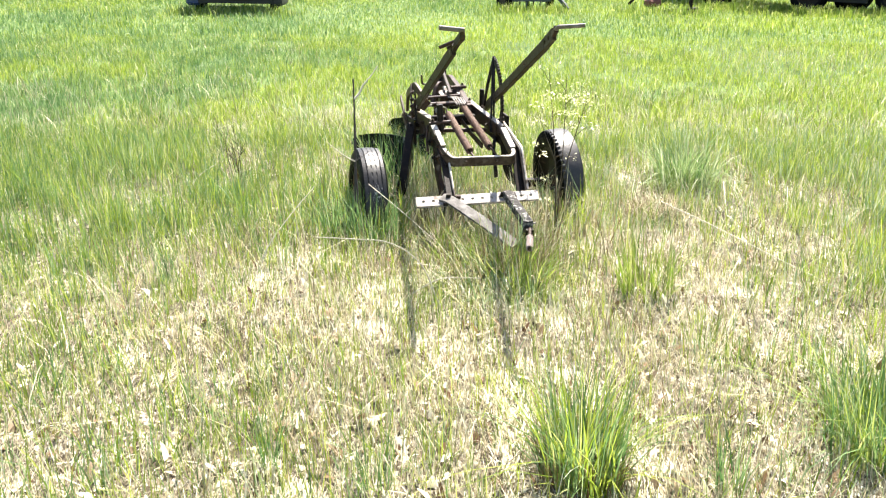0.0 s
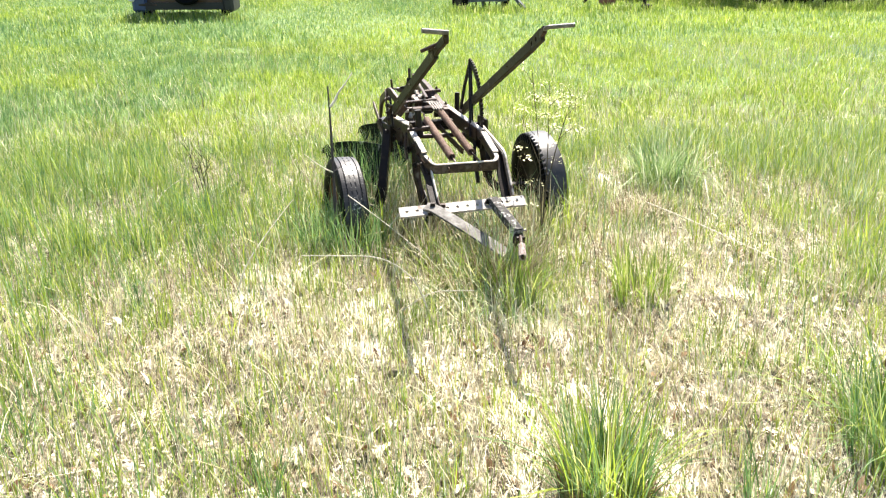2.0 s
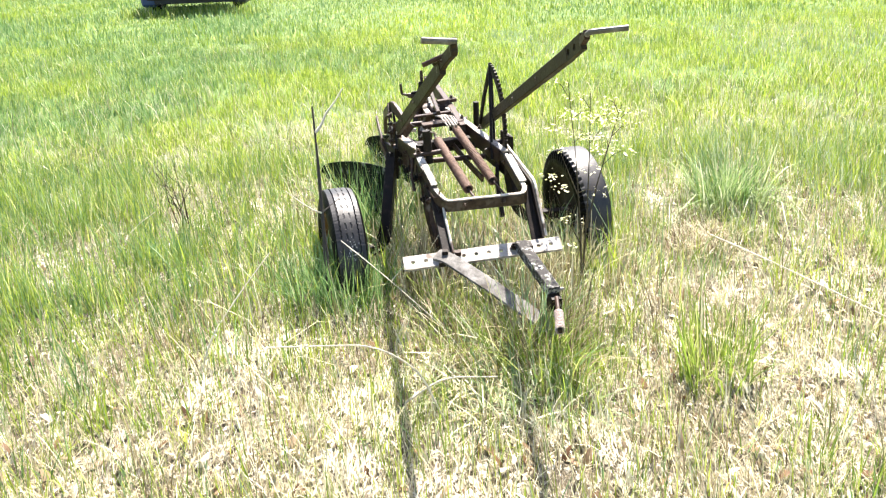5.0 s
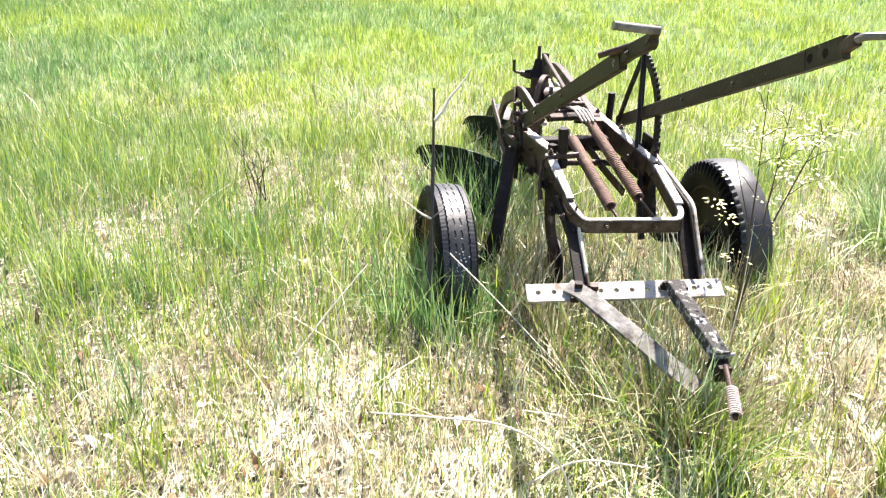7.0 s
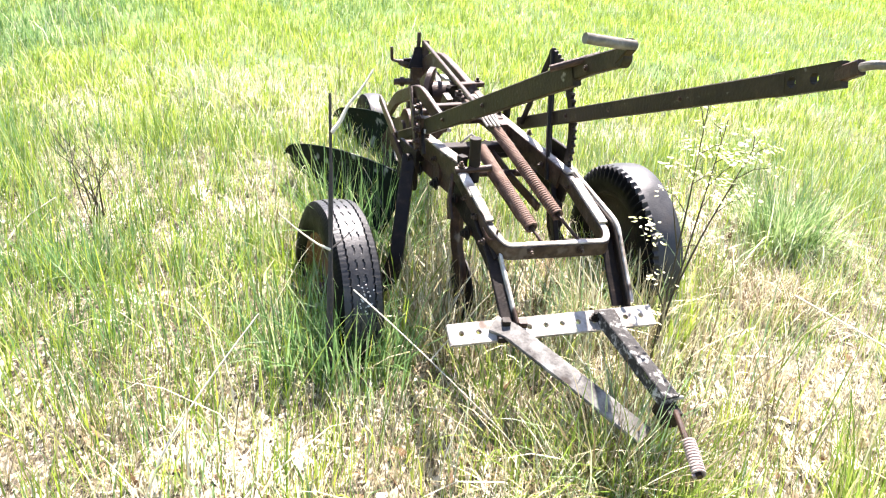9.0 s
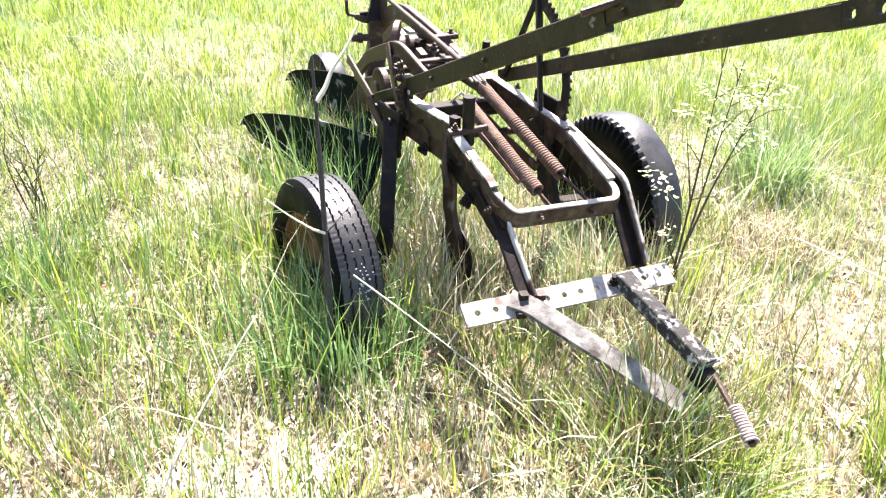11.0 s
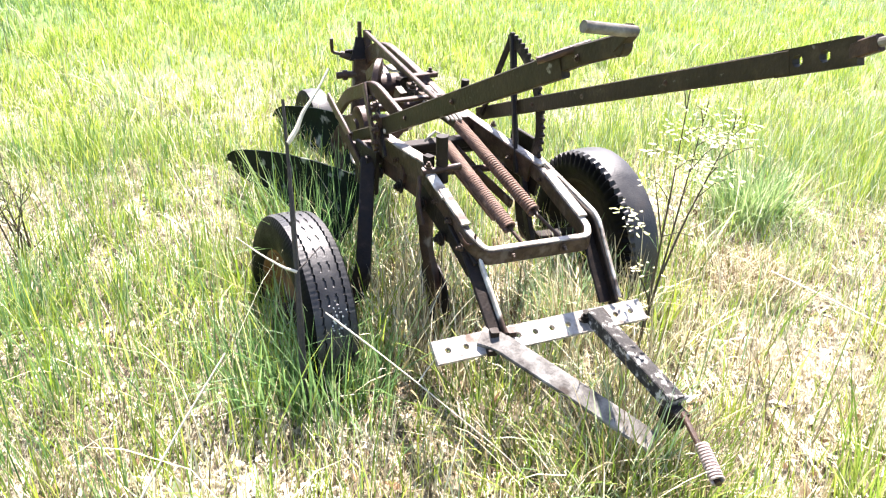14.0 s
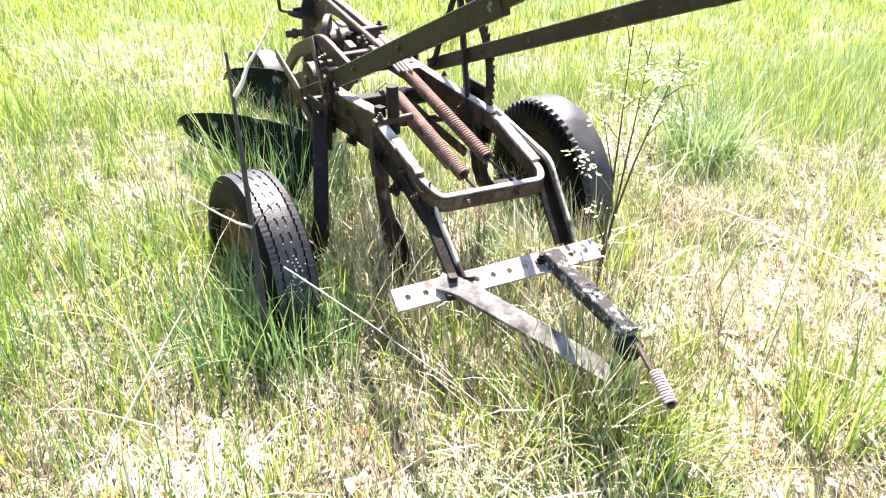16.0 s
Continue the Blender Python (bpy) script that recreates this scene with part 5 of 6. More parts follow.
tuft("grass_tuft", 1.76, 4.80, 140, 0.17, 0.40, 0.008, 0.7, DEEP, "fresh green grass in a pale tuft beside the plough")
for tx, ty in ((1.74, 4.82), (1.66, 4.74), (1.84, 4.76)):
    tuft("grass_tuft", tx, ty, 110, 0.14, 0.40, 0.010, 1.6, PALEGRASS, "pale grey-green arching grass tuft beside the plough")
tuft("grass_tuft", -0.5, 3.98, 130, 0.22, 0.32, 0.009, 0.7, DEEP, "deep green grass tuft against the tyre")
for tx, ty, n, h, mat, label in ((-0.36, 3.80, 60, 0.33, DEEP, "deep green grass tuft against the tyre"), (-0.66, 3.98, 60, 0.36, DEEP, "deep green grass tuft against the tyre"),
                                 (-0.30, 4.58, 140, 0.58, DEEP, "deep green grass tuft under the mouldboard"), (-0.40, 4.70, 130, 0.54, DEEP, "deep green grass tuft under the mouldboard"), (-0.51, 4.86, 110, 0.46, GRASS, "tall green grass tuft under the mouldboard"), (-0.12, 4.62, 90, 0.42, STRAW, "tall dry grass tuft under the plough frame"),
                                 (0.2, 3.42, 60, 0.24, GRASS, "green grass tuft under the hitch bar"), (0.55, 3.2, 50, 0.22, GRASS, "green grass tuft beside the hitch"),
                                 (0.3, 4.3, 70, 0.30, BLUEGRASS, "grey-green grass tuft under the plough frame"), (0.62, 4.35, 70, 0.32, BLUEGRASS, "grey-green grass tuft under the plough frame"),
                                 (-1.45, 4.5, 160, 0.26, DEEP, "deep green grass tuft below the dead shrub"), (0.8, 4.2, 70, 0.3, BLUEGRASS, "grey-green grass tuft against the tyre")):
    tuft("grass_tuft", tx, ty, n, 0.15, h, 0.007, 0.9, mat, label)
tuft("grass_tuft", 0.33, 3.36, 80, 0.14, 0.30, 0.006, 0.8, GRASS, "green grass tuft growing over the hitch bar")
tuft("grass_tuft", 0.52, 3.32, 60, 0.10, 0.24, 0.006, 0.8, GRASS, "green grass tuft growing round the hitch")
for tx, ty, n, mat in ((0.38, 3.38, 60, DULL), (0.30, 3.45, 50, BLUEGRASS), (0.46, 3.36, 60, GRASS), (0.22, 3.32, 40, STRAW), (0.12, 3.42, 60, DULL), (0.44, 3.26, 60, DULL), (0.05, 3.62, 50, GRASS)):
    tuft("matted_grass", tx, ty, n, 0.13, 0.34, 0.008, 0.9, mat, "long matted grass bent over the hitch bars", 0.3)
for tx, ty, n, h, mat in ((0.36, 3.33, 35, 0.36, GRASS), (0.40, 3.42, 45, 0.44, BLUEGRASS), (0.47, 3.30, 25, 0.36, GRASS), (0.50, 3.36, 50, 0.34, DULL), (0.33, 3.40, 50, 0.32, DULL), (0.44, 3.22, 35, 0.30, STRAW), (0.42, 3.5, 40, 0.34, DULL), (0.60, 3.66, 50, 0.32, DULL), (0.58, 3.74, 40, 0.44, STRAW)):
    tuft("grass_tuft", tx, ty, n, 0.09, h, 0.008, 0.7, mat, "tall mixed grass tuft growing up through the hitch")
for tx, ty in ((0.47, 3.10), (0.53, 3.16), (0.40, 3.14)):
    tuft("grass_tuft", tx, ty, 22, 0.08, 0.38, 0.008, 0.7, GRASS, "tall green grass tuft before the hitch spring")
for tx, ty in ((-0.42, 3.86), (-0.57, 3.90), (-0.30, 3.92)):
    tuft("grass_tuft", tx, ty, 60, 0.12, 0.33, 0.010, 0.7, DEEP, "broad-bladed deep green grass tuft hiding the tyre's foot")
tuft("dead_grass_tuft", 0.45, 3.55, 120, 0.16, 0.2, 0.005, 1.0, STRAW, "dry grass tuft under the hitch bar")
tuft("dead_grass_tuft", 0.75, 4.05, 200, 0.22, 0.28, 0.005, 1.0, STRAW, "dry grass tuft at the foot of the seedling")
for tx, ty, h in ((2.5, 3.75, 0.22), (2.45, 3.2, 0.24), (2.85, 3.5, 0.26), (2.1, 2.6, 0.22)):
    tuft("grass_tuft", tx, ty, 70, 0.2, h, 0.008, 0.9, SUNNY, "bright yellow-green grass tuft in the open meadow")
spots = np.random.default_rng(19)
for i in range(46):
    cx, cy = spots.uniform(-1.7, 2.2), spots.uniform(1.5, 4.4)
    if abs(cx + 0.4) < 0.25 and abs(cy - 4.2) < 0.5:
        continue
    tuft("dead_grass_tuft", cx, cy, int(spots.uniform(25, 60)), spots.uniform(0.04, 0.10), spots.uniform(0.08, 0.2), 0.005, 0.9, (STRAW, CHAFF, STRAW, DULL)[i % 4], "small standing clump of dry bleached grass")
for i in range(40):
    cx, cy = spots.uniform(-2.3, 2.6), spots.uniform(1.5, 5.0)
    tuft("grass_tuft", cx, cy, int(spots.uniform(14, 40)), spots.uniform(0.03, 0.08), spots.uniform(0.14, 0.3), 0.006, 0.6, (GRASS, SUNNY, DEEP)[i % 3], "small clump of fresh green grass")
for tx, ty, n, h, mat in ((0.0, 4.12, 130, 0.24, STRAW), (0.12, 4.3, 130, 0.20, DULL), (0.27, 4.12, 110, 0.18, BROWN), (-0.1, 4.42, 130, 0.26, STRAW), (0.4, 4.2, 110, 0.2, DULL), (0.51, 1.85, 160, 0.16, BROWN), (0.95, 4.0, 120, 0.2, STRAW)):
    tuft("dead_grass_tuft", tx, ty, n // 2, 0.14, h, 0.009, 1.0, mat, "loose dry grass tuft under the plough" if ty > 3 else "brown dead grass at the foot of a tuft")
for tx, ty, n, h in ((0.05, 4.2, 50, 0.24), (0.2, 4.05, 40, 0.22), (0.12, 4.55, 60, 0.3), (0.35, 4.0, 80, 0.24)):
    tuft("grass_tuft", tx, ty, n // 2, 0.14, h, 0.008, 0.9, BLUEGRASS, "grey-green grass tuft under the plough frame")
for tx, ty, n, h, mat in ((-0.2, 3.98, 60, 0.30, STRAW), (-0.1, 4.06, 60, 0.32, STRAW), (-0.26, 4.08, 50, 0.34, SUNNY), (0.0, 3.9, 50, 0.28, STRAW), (-0.02, 4.02, 40, 0.30, DULL), (0.3, 3.88, 50, 0.28, STRAW), (0.42, 3.92, 40, 0.26, STRAW),
                          (0.55, 4.12, 60, 0.40, STRAW), (0.64, 4.10, 40, 0.36, DULL), (0.72, 4.16, 60, 0.40, STRAW), (0.5, 4.2, 40, 0.44, BLUEGRASS), (0.84, 4.12, 50, 0.36, SUNNY), (-0.1, 4.3, 50, 0.38, STRAW), (-0.24, 4.4, 40, 0.34, DULL), (0.06, 4.42, 50, 0.36, STRAW), (0.16, 4.2, 40, 0.26, DULL), (-0.62, 4.5, 50, 0.28, SUNNY), (-0.75, 4.75, 50, 0.24, STRAW)):
    tuft("mixed_grass_tuft", tx, ty, n, 0.11, h, 0.009, 0.8, mat, "loose sunlit grass tuft beneath the plough frame")
tuft("grass_tuft", 2.15, 3.3, 150, 0.22, 0.28, 0.005, 0.7, GRASS, "bright green grass tuft on pale thatch")
tuft("dead_grass_tuft", 1.38, 4.42, 120, 0.2, 0.15, 0.006, 1.6, BROWN, "flattened brown dead grass tuft")
tuft("dead_grass_tuft", 1.42, 4.40, 260, 0.26, 0.16, 0.005, 1.6, DULL, "flattened dull dead grass tuft")
tuft("seed_grass_tuft", -1.25, 6.45, 60, 0.16, 0.40, 0.008, 1.6, PALEGRASS, "pale arching seed grass in the meadow")


# ---- dead stick, shrub seedlings and straws ----
def branch_thing(name, base, strands, material, label, category):
    """A dead plant of thin tapered rods, each strand a list of points and a radius."""
    t = thing(name, base, label, category)
    for pts, r, nm, mat in strands:
        P = bend(pts, 0.05)
        part(nm, rod(P, r, 7, 0.0, [1.0 - 0.6 * i / (len(P) - 1) for i in range(len(P))]), mat or material, t)
    return t


branch_thing("dead_stick", (-0.482, 3.83, -0.1), [
    ([(-0.482, 3.80, -0.1), (-0.484, 3.90, 0.30), (-0.490, 4.02, 0.62), (-0.498, 4.10, 0.845)], 0.0112, "stem", None),
    ([(-0.492, 4.06, 0.735), (-0.463, 4.085, 0.765), (-0.445, 4.11, 0.805), (-0.405, 4.145, 0.845), (-0.365, 4.19, 0.90)], 0.0075, "twig", BLEACHED),
    ([(-0.486, 3.93, 0.40), (-0.52, 3.93, 0.415), (-0.58, 3.95, 0.45), (-0.645, 3.98, 0.495)], 0.0045, "twig", BLEACHED),
    ([(-0.486, 3.93, 0.40), (-0.46, 3.95, 0.415), (-0.41, 4.0, 0.44)], 0.0035, "twig", None)],
    STICK, "upright dead stick with a bleached twig beside the tyre", "stick")

branch_thing("fallen_cane", (-0.1, 3.6, 0.1), [
    ([(-0.41, 3.90, 0.27), (-0.30, 3.79, 0.225), (-0.18, 3.67, 0.17), (0.02, 3.45, 0.08), (0.16, 3.26, -0.02)], 0.0026, "cane", None),
    ([(-0.18, 3.67, 0.17), (-0.15, 3.69, 0.20), (-0.11, 3.71, 0.24)], 0.002, "twig", None)],
    BLEACHED, "thin bleached dead cane fallen from the tyre", "dead cane")


def shrub(name, base, stems, material, label, category):
    t = thing(name, base, label, category)
    for pts, r in stems:
        P = bend(pts, 0.06)
        part("stem", rod(P, r, 6, 0.0, [1.0 - 0.7 * i / (len(P) - 1) for i in range(len(P))]), material, t)
    return t


def leaf_cluster(parent, c, n, r, size, material):
    """Small oval leaves in a flat layer round c, as one part."""
    bm = bmesh.new()
    c = Vector(c)
    for _ in range(n):
        a, q = rng.uniform(0, 2 * math.pi), r * math.sqrt(rng.random())
        p = c + Vector((q * math.cos(a), q * math.sin(a), rng.uniform(-0.3, 0.3) * r))
        d = Vector((math.cos(a + rng.uniform(-0.8, 0.8)), math.sin(a + rng.uniform(-0.8, 0.8)), rng.uniform(-0.35, 0.15))).normalized()
        s = d.cross(Vector((rng.uniform(-0.3, 0.3), rng.uniform(-0.3, 0.3), 1))).normalized()
        L = size * rng.uniform(0.6, 1.2)
        v = [bm.verts.new(p + d * L * u + s * L * w + Vector((0, 0, -L * 0.15 * abs(w) * 2))) for u, w in ((0, 0), (0.35, 0.26), (0.75, 0.2), (1, 0), (0.75, -0.2), (0.35, -0.26))]
        bm.faces.new(v)
    return tagged(part("foliage", bm, material, parent), "layer of small pale sunlit leaves", kind="stuff")


sap = shrub("shrub_seedling", (0.72, 3.96, -0.1), [
    ([(0.72, 3.96, -0.1), (0.70, 3.96, 0.25), (0.66, 3.94, 0.6), (0.605, 3.905, 0.95)], 0.0052),
    ([(0.72, 3.97, -0.1), (0.73, 3.97, 0.3), (0.725, 3.965, 0.6), (0.715, 3.955, 0.88)], 0.0046),
    ([(0.725, 3.97, 0.2), (0.77, 3.98, 0.45), (0.82, 3.98, 0.66), (0.86, 3.98, 0.82)], 0.004),
    ([(0.685, 3.95, 0.4), (0.62, 3.93, 0.55), (0.56, 3.92, 0.70)], 0.003),
    ([(0.71, 3.96, 0.15), (0.62, 3.98, 0.32), (0.56, 4.0, 0.47)], 0.003)], WEEDSTEM, "leggy shrub seedling with pale sunlit leaves beside the plough", "shrub")
twig_rng = np.random.default_rng(31)
for a, b, r in (((0.70, 3.96, 0.25), (0.605, 3.905, 0.95), 0.0), ((0.73, 3.97, 0.3), (0.715, 3.955, 0.88), 0.0), ((0.77, 3.98, 0.45), (0.86, 3.98, 0.82), 0.0)):
    for f in (0.25, 0.45, 0.6, 0.75, 0.88):
        p = Vector(a).lerp(Vector(b), f)
        turn = twig_rng.uniform(0, 2 * math.pi)
        q = p + Vector((0.09 * math.cos(turn), 0.09 * math.sin(turn), twig_rng.uniform(0.02, 0.10)))
        part("twig", rod([p, p.lerp(q, 0.5) + Vector((0, 0, 0.015)), q], 0.0018, 5, 0.0, [1.0, 0.8, 0.5]), WEEDSTEM, sap)
        leaf_cluster(sap, q, int(twig_rng.integers(8, 16)), 0.045, 0.017, LEAF)
for c, n, r in (((0.57, 3.92, 0.74), 16, 0.05), ((0.64, 3.93, 0.80), 22, 0.06), ((0.72, 3.95, 0.78), 26, 0.07), ((0.80, 3.97, 0.76), 22, 0.06), ((0.68, 3.94, 0.70), 18, 0.06),
                ((0.86, 3.98, 0.80), 12, 0.05), ((0.56, 4.0, 0.50), 14, 0.05), ((0.60, 3.98, 0.44), 10, 0.04), ((0.78, 3.97, 0.62), 12, 0.05), ((0.66, 3.95, 0.30), 9, 0.05), ((0.62, 3.92, 0.18), 12, 0.06)):
    leaf_cluster(sap, c, int(n * 1.5), r, 0.018, LEAF)

twig_rng = np.random.default_rng(37)
stems = []
for k in range(9):
    turn, reach, tall = twig_rng.uniform(0, 2 * math.pi), twig_rng.uniform(0.06, 0.2), twig_rng.uniform(0.22, 0.40)
    foot = Vector((-1.49 + twig_rng.normal(0, 0.025), 4.93 + twig_rng.normal(0, 0.025), -0.1))
    top = foot + Vector((reach * math.cos(turn), reach * math.sin(turn), tall + 0.06))
    knee = foot.lerp(top, 0.45) + Vector((0.02 * math.sin(3 * k), 0.02 * math.cos(2 * k), 0.03))
    stems.append(([foot, knee, top], 0.0036))
    for f in (0.35, 0.65):
        p = knee.lerp(top, f)
        spin = turn + twig_rng.uniform(-1.4, 1.4)
        stems.append(([p, p + Vector((0.05 * math.cos(spin), 0.05 * math.sin(spin), 0.05)), p + Vector((0.075 * math.cos(spin), 0.075 * math.sin(spin), 0.12))], 0.002))
shrub("dead_shrub", (-1.49, 4.93, -0.1), stems, WEEDSTEM, "bare dead shrub with thin forked twigs", "shrub")

# long dry straws that arch over the thatch
for pts in ([(-0.96, 3.34, -0.05), (-0.91, 3.42, 0.09), (-0.80, 3.55, 0.22), (-0.683, 3.68, 0.336)],
            [(0.02, 2.98, -0.03), (-0.06, 2.95, 0.22), (-0.2, 2.93, 0.34), (-0.54, 2.9, 0.37)],
            [(-0.12, 3.05, 0.0), (0.02, 3.10, 0.07), (0.22, 3.07, 0.08)],
            [(1.42, 4.2, 0.06), (1.60, 3.85, 0.06), (1.85, 3.40, 0.03), (2.05, 3.1, 0.0)],
            [(-1.749, 4.55, -0.037), (-1.729, 4.66, 0.013), (-1.689, 4.74, 0.051), (-1.606, 4.82, 0.093)]):
    t = thing("dry_straw", pts[0], "single long arching dry grass straw", "straw", "long dry straws")
    P = bend(pts, 0.15)
    part("stalk", rod(P, 0.0040, 6, 0.0, [1.0 - 0.45 * i / (len(P) - 1) for i in range(len(P))]), BLEACHED, t)


# ---- machinery along the far side of the meadow ----
def box_bm(c, size, yaw=0.0, bevel=0.01):
    bm = bmesh.new()
    bmesh.ops.create_cube(bm, size=1.0)
    bmesh.ops.scale(bm, vec=size, verts=bm.verts)
    bmesh.ops.bevel(bm, geom=list(bm.edges), offset=bevel, segments=1, affect="EDGES")
    bmesh.ops.transform(bm, matrix=Matrix.Translation(c) @ Matrix.Rotation(yaw, 4, "Z"), verts=bm.verts)
    return bm


def far_tyre(parent, c, yaw, R, W, name="wheel"):
    axis = Vector((math.cos(yaw), math.sin(yaw), 0))
    rim = lathe(bmesh.new(), c, axis, [(-W * 0.3, R * 0.66), (-W * 0.2, R * 0.55), (-W * 0.25, R * 0.2), (-W * 0.25, 0.001)], 24)
    lathe(rim, c, axis, [(W * 0.3, R * 0.66), (W * 0.2, R * 0.55), (W * 0.25, R * 0.2), (W * 0.25, 0.001)], 24)
    w = part(name, rim, DARK, parent)
    part("tyre", lathe(bmesh.new(), c, axis, [(-W * 0.3, R * 0.64), (-W * 0.5, R * 0.8), (-W * 0.42, R * 0.96), (0, R), (W * 0.42, R * 0.96), (W * 0.5, R * 0.8), (W * 0.3, R * 0.64)], 40), RUBBER, w)
    return w


# trailer made from a pickup bed, spare wheel on its tailgate
bed = thing("box_trailer", (-4.6, 16.5, -0.06), "brown rusted pickup-bed trailer with a spare wheel", "trailer")
N, E, W_ = Vector((-5.3, 15.8, 0)), Vector((-3.66, 15.6, 0)), Vector((-5.9, 17.4, 0))
SE = E + (W_ - N)


def panel(a, b, z0, z1, thick, mat, nm, label=""):
    return part(nm, bar([a + Vector((0, 0, (z0 + z1) / 2)), b + Vector((0, 0, (z0 + z1) / 2))], thick, z1 - z0, c=0.01), mat, bed, label)


gate = panel(N, E, 0.34, 0.95, 0.05, BOXRUST, "tailgate", "brown rusted sheet tailgate")
panel(W_, N, 0.34, 0.95, 0.05, BOXRUST, "side_panel")
panel(E, SE, 0.34, 0.95, 0.05, BOXRUST, "side_panel")
panel(W_, SE, 0.34, 0.95, 0.05, BOXRUST, "front_panel")
for a, b in ((N, E), (W_, N), (E, SE)):
    part("top_rail", bar([a + Vector((0, 0, 0.965)), b + Vector((0, 0, 0.965))], 0.09, 0.03), PLANK, bed)
part("bed_floor", box_bm((N + SE) / 2 + Vector((0, 0, 0.36)), (1.4, 1.6, 0.05), 0.0), BOXRUST, bed)
part("bumper", bar([N + Vector((-0.2, -0.03, 0.33)), E + Vector((0.2, -0.03, 0.33))], 0.05, 0.14), BLACKISH, bed)
part("fender", box_bm(N + Vector((-0.13, 0.25, 0.38)), (0.3, 0.7, 0.34), 0.1, 0.05), BLUE, bed, "faded blue fender")
part("tail_lamp", box_bm(N + Vector((-0.23, -0.13, 0.54)), (0.12, 0.05, 0.22), 0.0, 0.02), WHITE, bed, "white lamp housing")
part("fender", box_bm(E + Vector((0.1, 0.25, 0.38)), (0.22, 0.7, 0.34), 0.0, 0.05), BLACKISH, bed)
part("tail_lamp", box_bm(E + Vector((0.14, -0.13, 0.54)), (0.06, 0.05, 0.16), 0.0, 0.015), WHITE, bed, "white lamp housing")
far_tyre(bed, N.lerp(E, 0.55) + Vector((0.02, -0.14, 0.66)), radians(92), 0.31, 0.17, "spare_wheel")
far_tyre(bed, (-5.55, 16.7, 0.2), radians(8), 0.33, 0.18)
far_tyre(bed, (-3.85, 16.6, 0.2), radians(8), 0.33, 0.18)

bed.location.z -= 0.12

# two-wheeled blue-grey implement
imp = thing("farm_implement", (1.7, 15.2, -0.06), "old two-wheeled blue-grey farm implement in grass", "farm implement")
far_tyre(imp, (1.15, 15.3, 0.30), radians(20), 0.30, 0.16)
far_tyre(imp, (2.2, 15.5, 0.26), radians(-14), 0.24, 0.15)
part("axle", rod([(1.15, 15.3, 0.28), (2.2, 15.5, 0.28)], 0.04, 10), DARK, imp)
part("frame", bar([(1.4, 15.0, 0.3), (1.5, 15.5, 0.55), (1.6, 16.4, 0.6)], 0.08, 0.08), STEELBLUE, imp)
part("frame", bar([(2.0, 15.0, 0.3), (1.95, 15.5, 0.55), (1.8, 16.4, 0.6)], 0.08, 0.08), STEELBLUE, imp)
part("crossbar", bar([(1.35, 15.0, 0.3), (2.15, 15.05, 0.3)], 0.09, 0.05), STEELBLUE, imp)
part("crossbar", bar([(1.35, 15.5, 0.55), (2.1, 15.55, 0.57)], 0.09, 0.06), STEELBLUE, imp)
part("tool_arm", bar([(1.6, 15.0, 0.32), (1.7, 15.3, 0.2), (1.75, 15.1, -0.05)], 0.06, 0.06), DARK, imp)
part("lever", bar([(1.75, 15.6, 0.5), (1.7, 15.3, 1.05)], 0.03, 0.05), STEELBLUE, imp)

for k in range(6):
    px = 1.32 + 0.15 * k
    part("tine", rod([(px, 15.45, 0.52), (px + 0.02, 15.15, 0.42), (px + 0.01, 15.0, 0.22), (px, 15.12, 0.02)], 0.018, 6, 0.08), DARK if k % 2 else STEELBLUE, imp)
part("drawbar", bar([(1.95, 15.5, 0.6), (2.35, 15.2, 0.35), (2.55, 14.95, 0.12)], 0.07, 0.07), STEELBLUE, imp)
part("seat_bracket", bar([(1.45, 15.6, 0.55), (1.4, 15.9, 0.95)], 0.05, 0.04), DARK, imp)

imp.location += Vector((0.15, 1.3, -0.12))

# low cutter with a curved bar
cut = thing("hay_cutter", (4.4, 14.9, -0.06), "low old hay cutter with a curved dark bar", "farm implement")
part("curved_bar", bar([(3.7, 15.0, 0.28), (3.85, 14.95, 0.46), (4.2, 14.9, 0.5), (4.5, 14.85, 0.56)], 0.08, 0.06, radius=0.2), DARK, cut)
part("white_beam", bar([(4.42, 14.85, 0.5), (5.02, 14.8, 0.46)], 0.10, 0.07), WHITE, cut, "chalky white beam")
part("gear_case", box_bm((4.2, 14.9, 0.32), (0.3, 0.3, 0.16), 0.2, 0.04), REDDISH, cut, "faded red gear case")
part("leg", bar([(5.0, 14.8, 0.6), (5.02, 14.78, 0.1)], 0.07, 0.07), DARK, cut)
part("foot", box_bm((5.06, 14.75, 0.2), (0.2, 0.2, 0.1), 0.2, 0.03), DARK, cut)

cut.location += Vector((0.35, 1.4, -0.18))

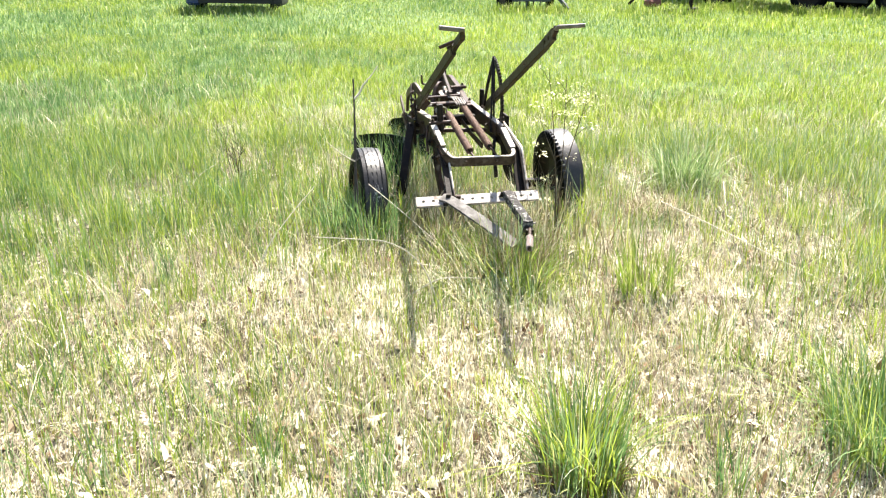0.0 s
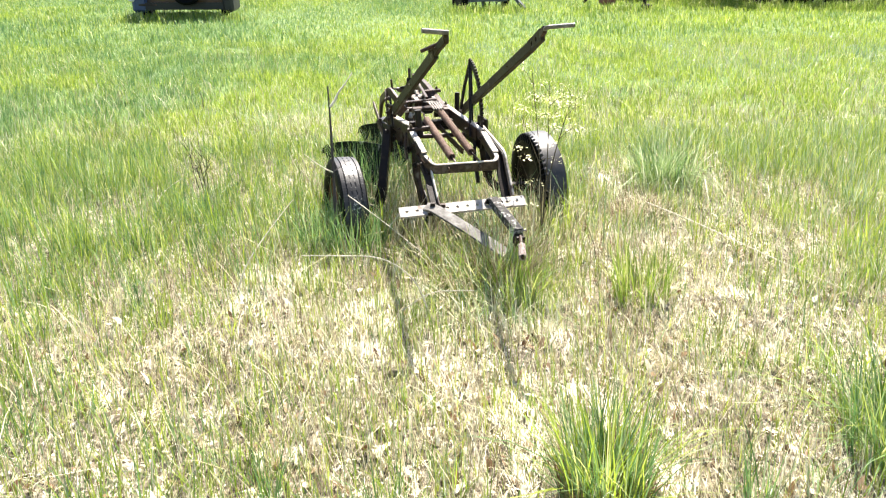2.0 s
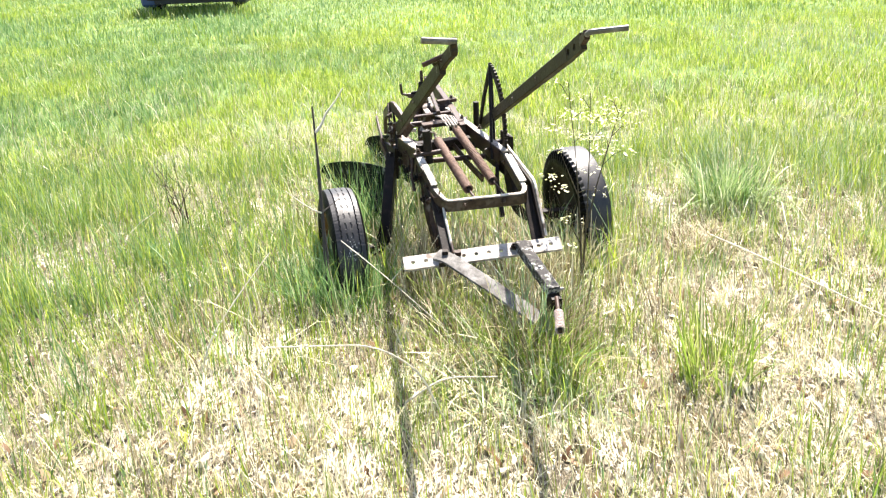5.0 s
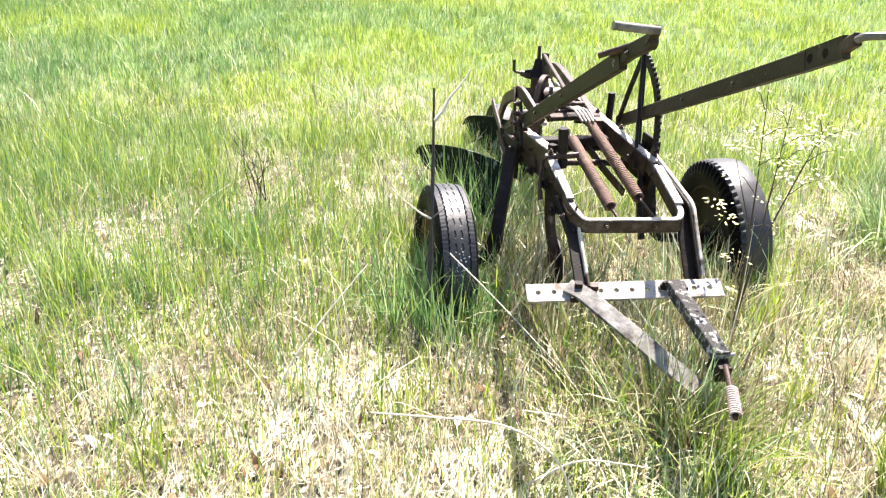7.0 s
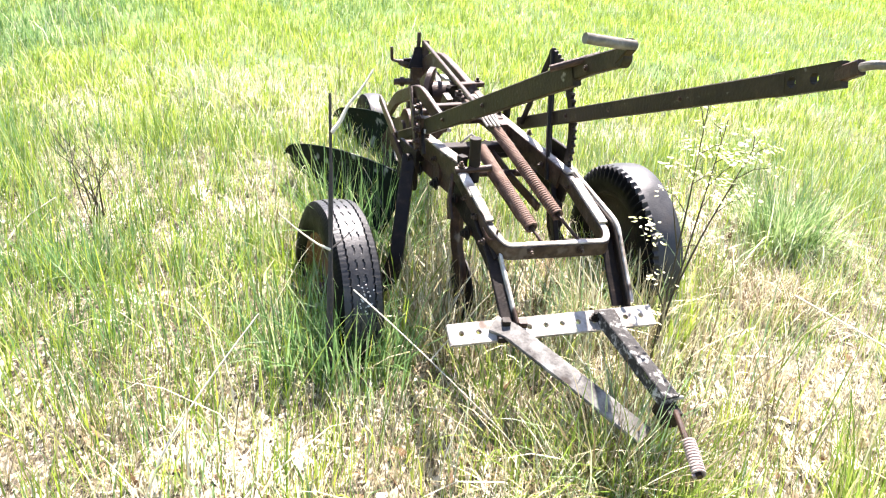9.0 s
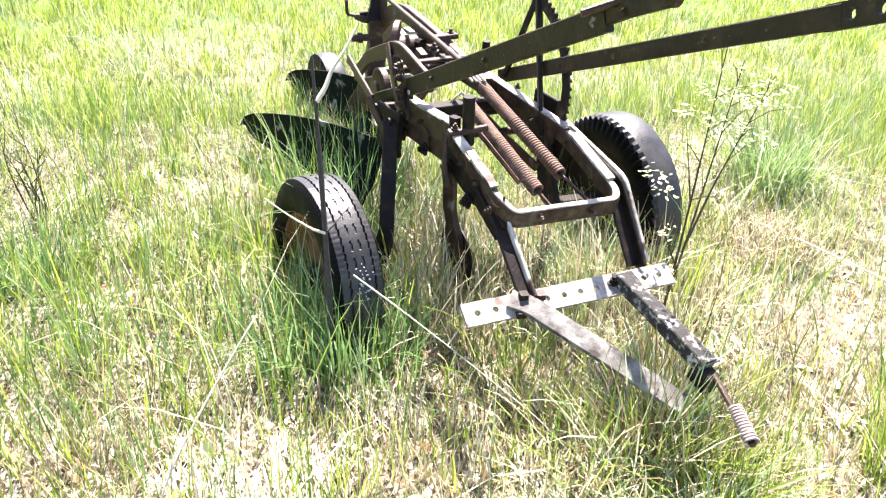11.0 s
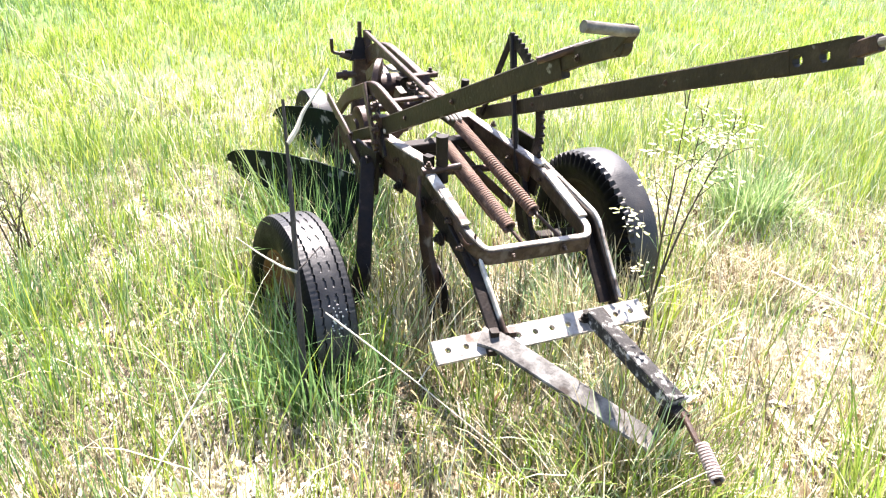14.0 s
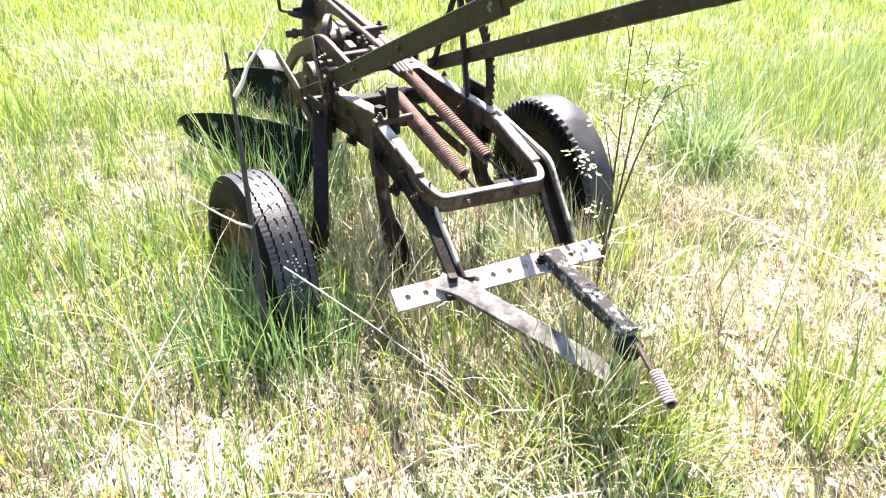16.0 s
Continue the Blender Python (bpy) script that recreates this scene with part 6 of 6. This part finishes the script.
# dark old lorry
lorry = thing("old_lorry", (7.4, 15.9, -0.06), "dark derelict lorry with a weathered running board", "lorry")
part("chassis", bar([(5.9, 17.0, 0.55), (9.2, 14.9, 0.55)], 0.7, 0.2), BLACKISH, lorry)
part("underbody", bar([(6.2, 16.9, 0.3), (8.9, 15.2, 0.3)], 1.0, 0.3), BLACKISH, lorry)
part("running_board", bar([(5.8, 15.1, 0.42), (7.2, 14.5, 0.395)], 0.3, 0.06), PLANK, lorry, "weathered pale running board")
part("cab", box_bm((7.0, 16.7, 1.2), (1.7, 1.5, 1.1), radians(-45), 0.12), BLACKISH, lorry)
part("bonnet", box_bm((8.4, 15.5, 0.95), (1.4, 1.1, 0.6), radians(-40), 0.12), BLACKISH, lorry)
part("bed", box_bm((5.6, 17.8, 1.0), (1.6, 1.7, 0.6), radians(-45), 0.05), BOXRUST, lorry)
part("bumper", bar([(7.5, 14.55, 0.32), (8.3, 14.45, 0.34)], 0.1, 0.12), DARK, lorry)
far_tyre(lorry, (7.6, 15.3, 0.3), radians(42), 0.42, 0.22)
far_tyre(lorry, (5.9, 16.35, 0.3), radians(42), 0.42, 0.22)
far_tyre(lorry, (8.6, 15.3, 0.3), radians(42), 0.42, 0.22)

lorry.location += Vector((0.6, 1.5, 0))

# steel stand and a second dark machine
stand = thing("steel_stand", (-10.2, 23.6, -0.06), "rusty angle-iron stand in the far grass", "stand")
for a, b, nm in (((-11.7, 23.2, -0.06), (-11.75, 23.2, 0.85), "leg"), ((-8.9, 23.2, -0.06), (-8.9, 23.2, 0.85), "leg"), ((-11.7, 24.2, -0.06), (-11.7, 24.2, 0.85), "leg"), ((-8.9, 24.2, -0.06), (-8.9, 24.2, 0.85), "leg"),
                 ((-11.75, 23.2, 0.5), (-8.9, 23.2, 0.5), "rail"), ((-11.7, 24.2, 0.5), (-8.9, 24.2, 0.5), "rail"), ((-10.3, 23.2, 0.5), (-10.3, 24.2, 0.5), "rail")):
    part(nm, bar([a, b], 0.08, 0.08), RUST, stand)
cart = thing("dark_cart", (10.2, 16.6, -0.06), "dark derelict cart in the far grass", "cart")
part("body", box_bm((10.4, 16.9, 0.75), (1.8, 1.2, 0.8), radians(-20), 0.06), BLACKISH, cart)
far_tyre(cart, (9.8, 16.2, 0.3), radians(70), 0.4, 0.16)
far_tyre(cart, (11.1, 16.0, 0.3), radians(70), 0.4, 0.16)
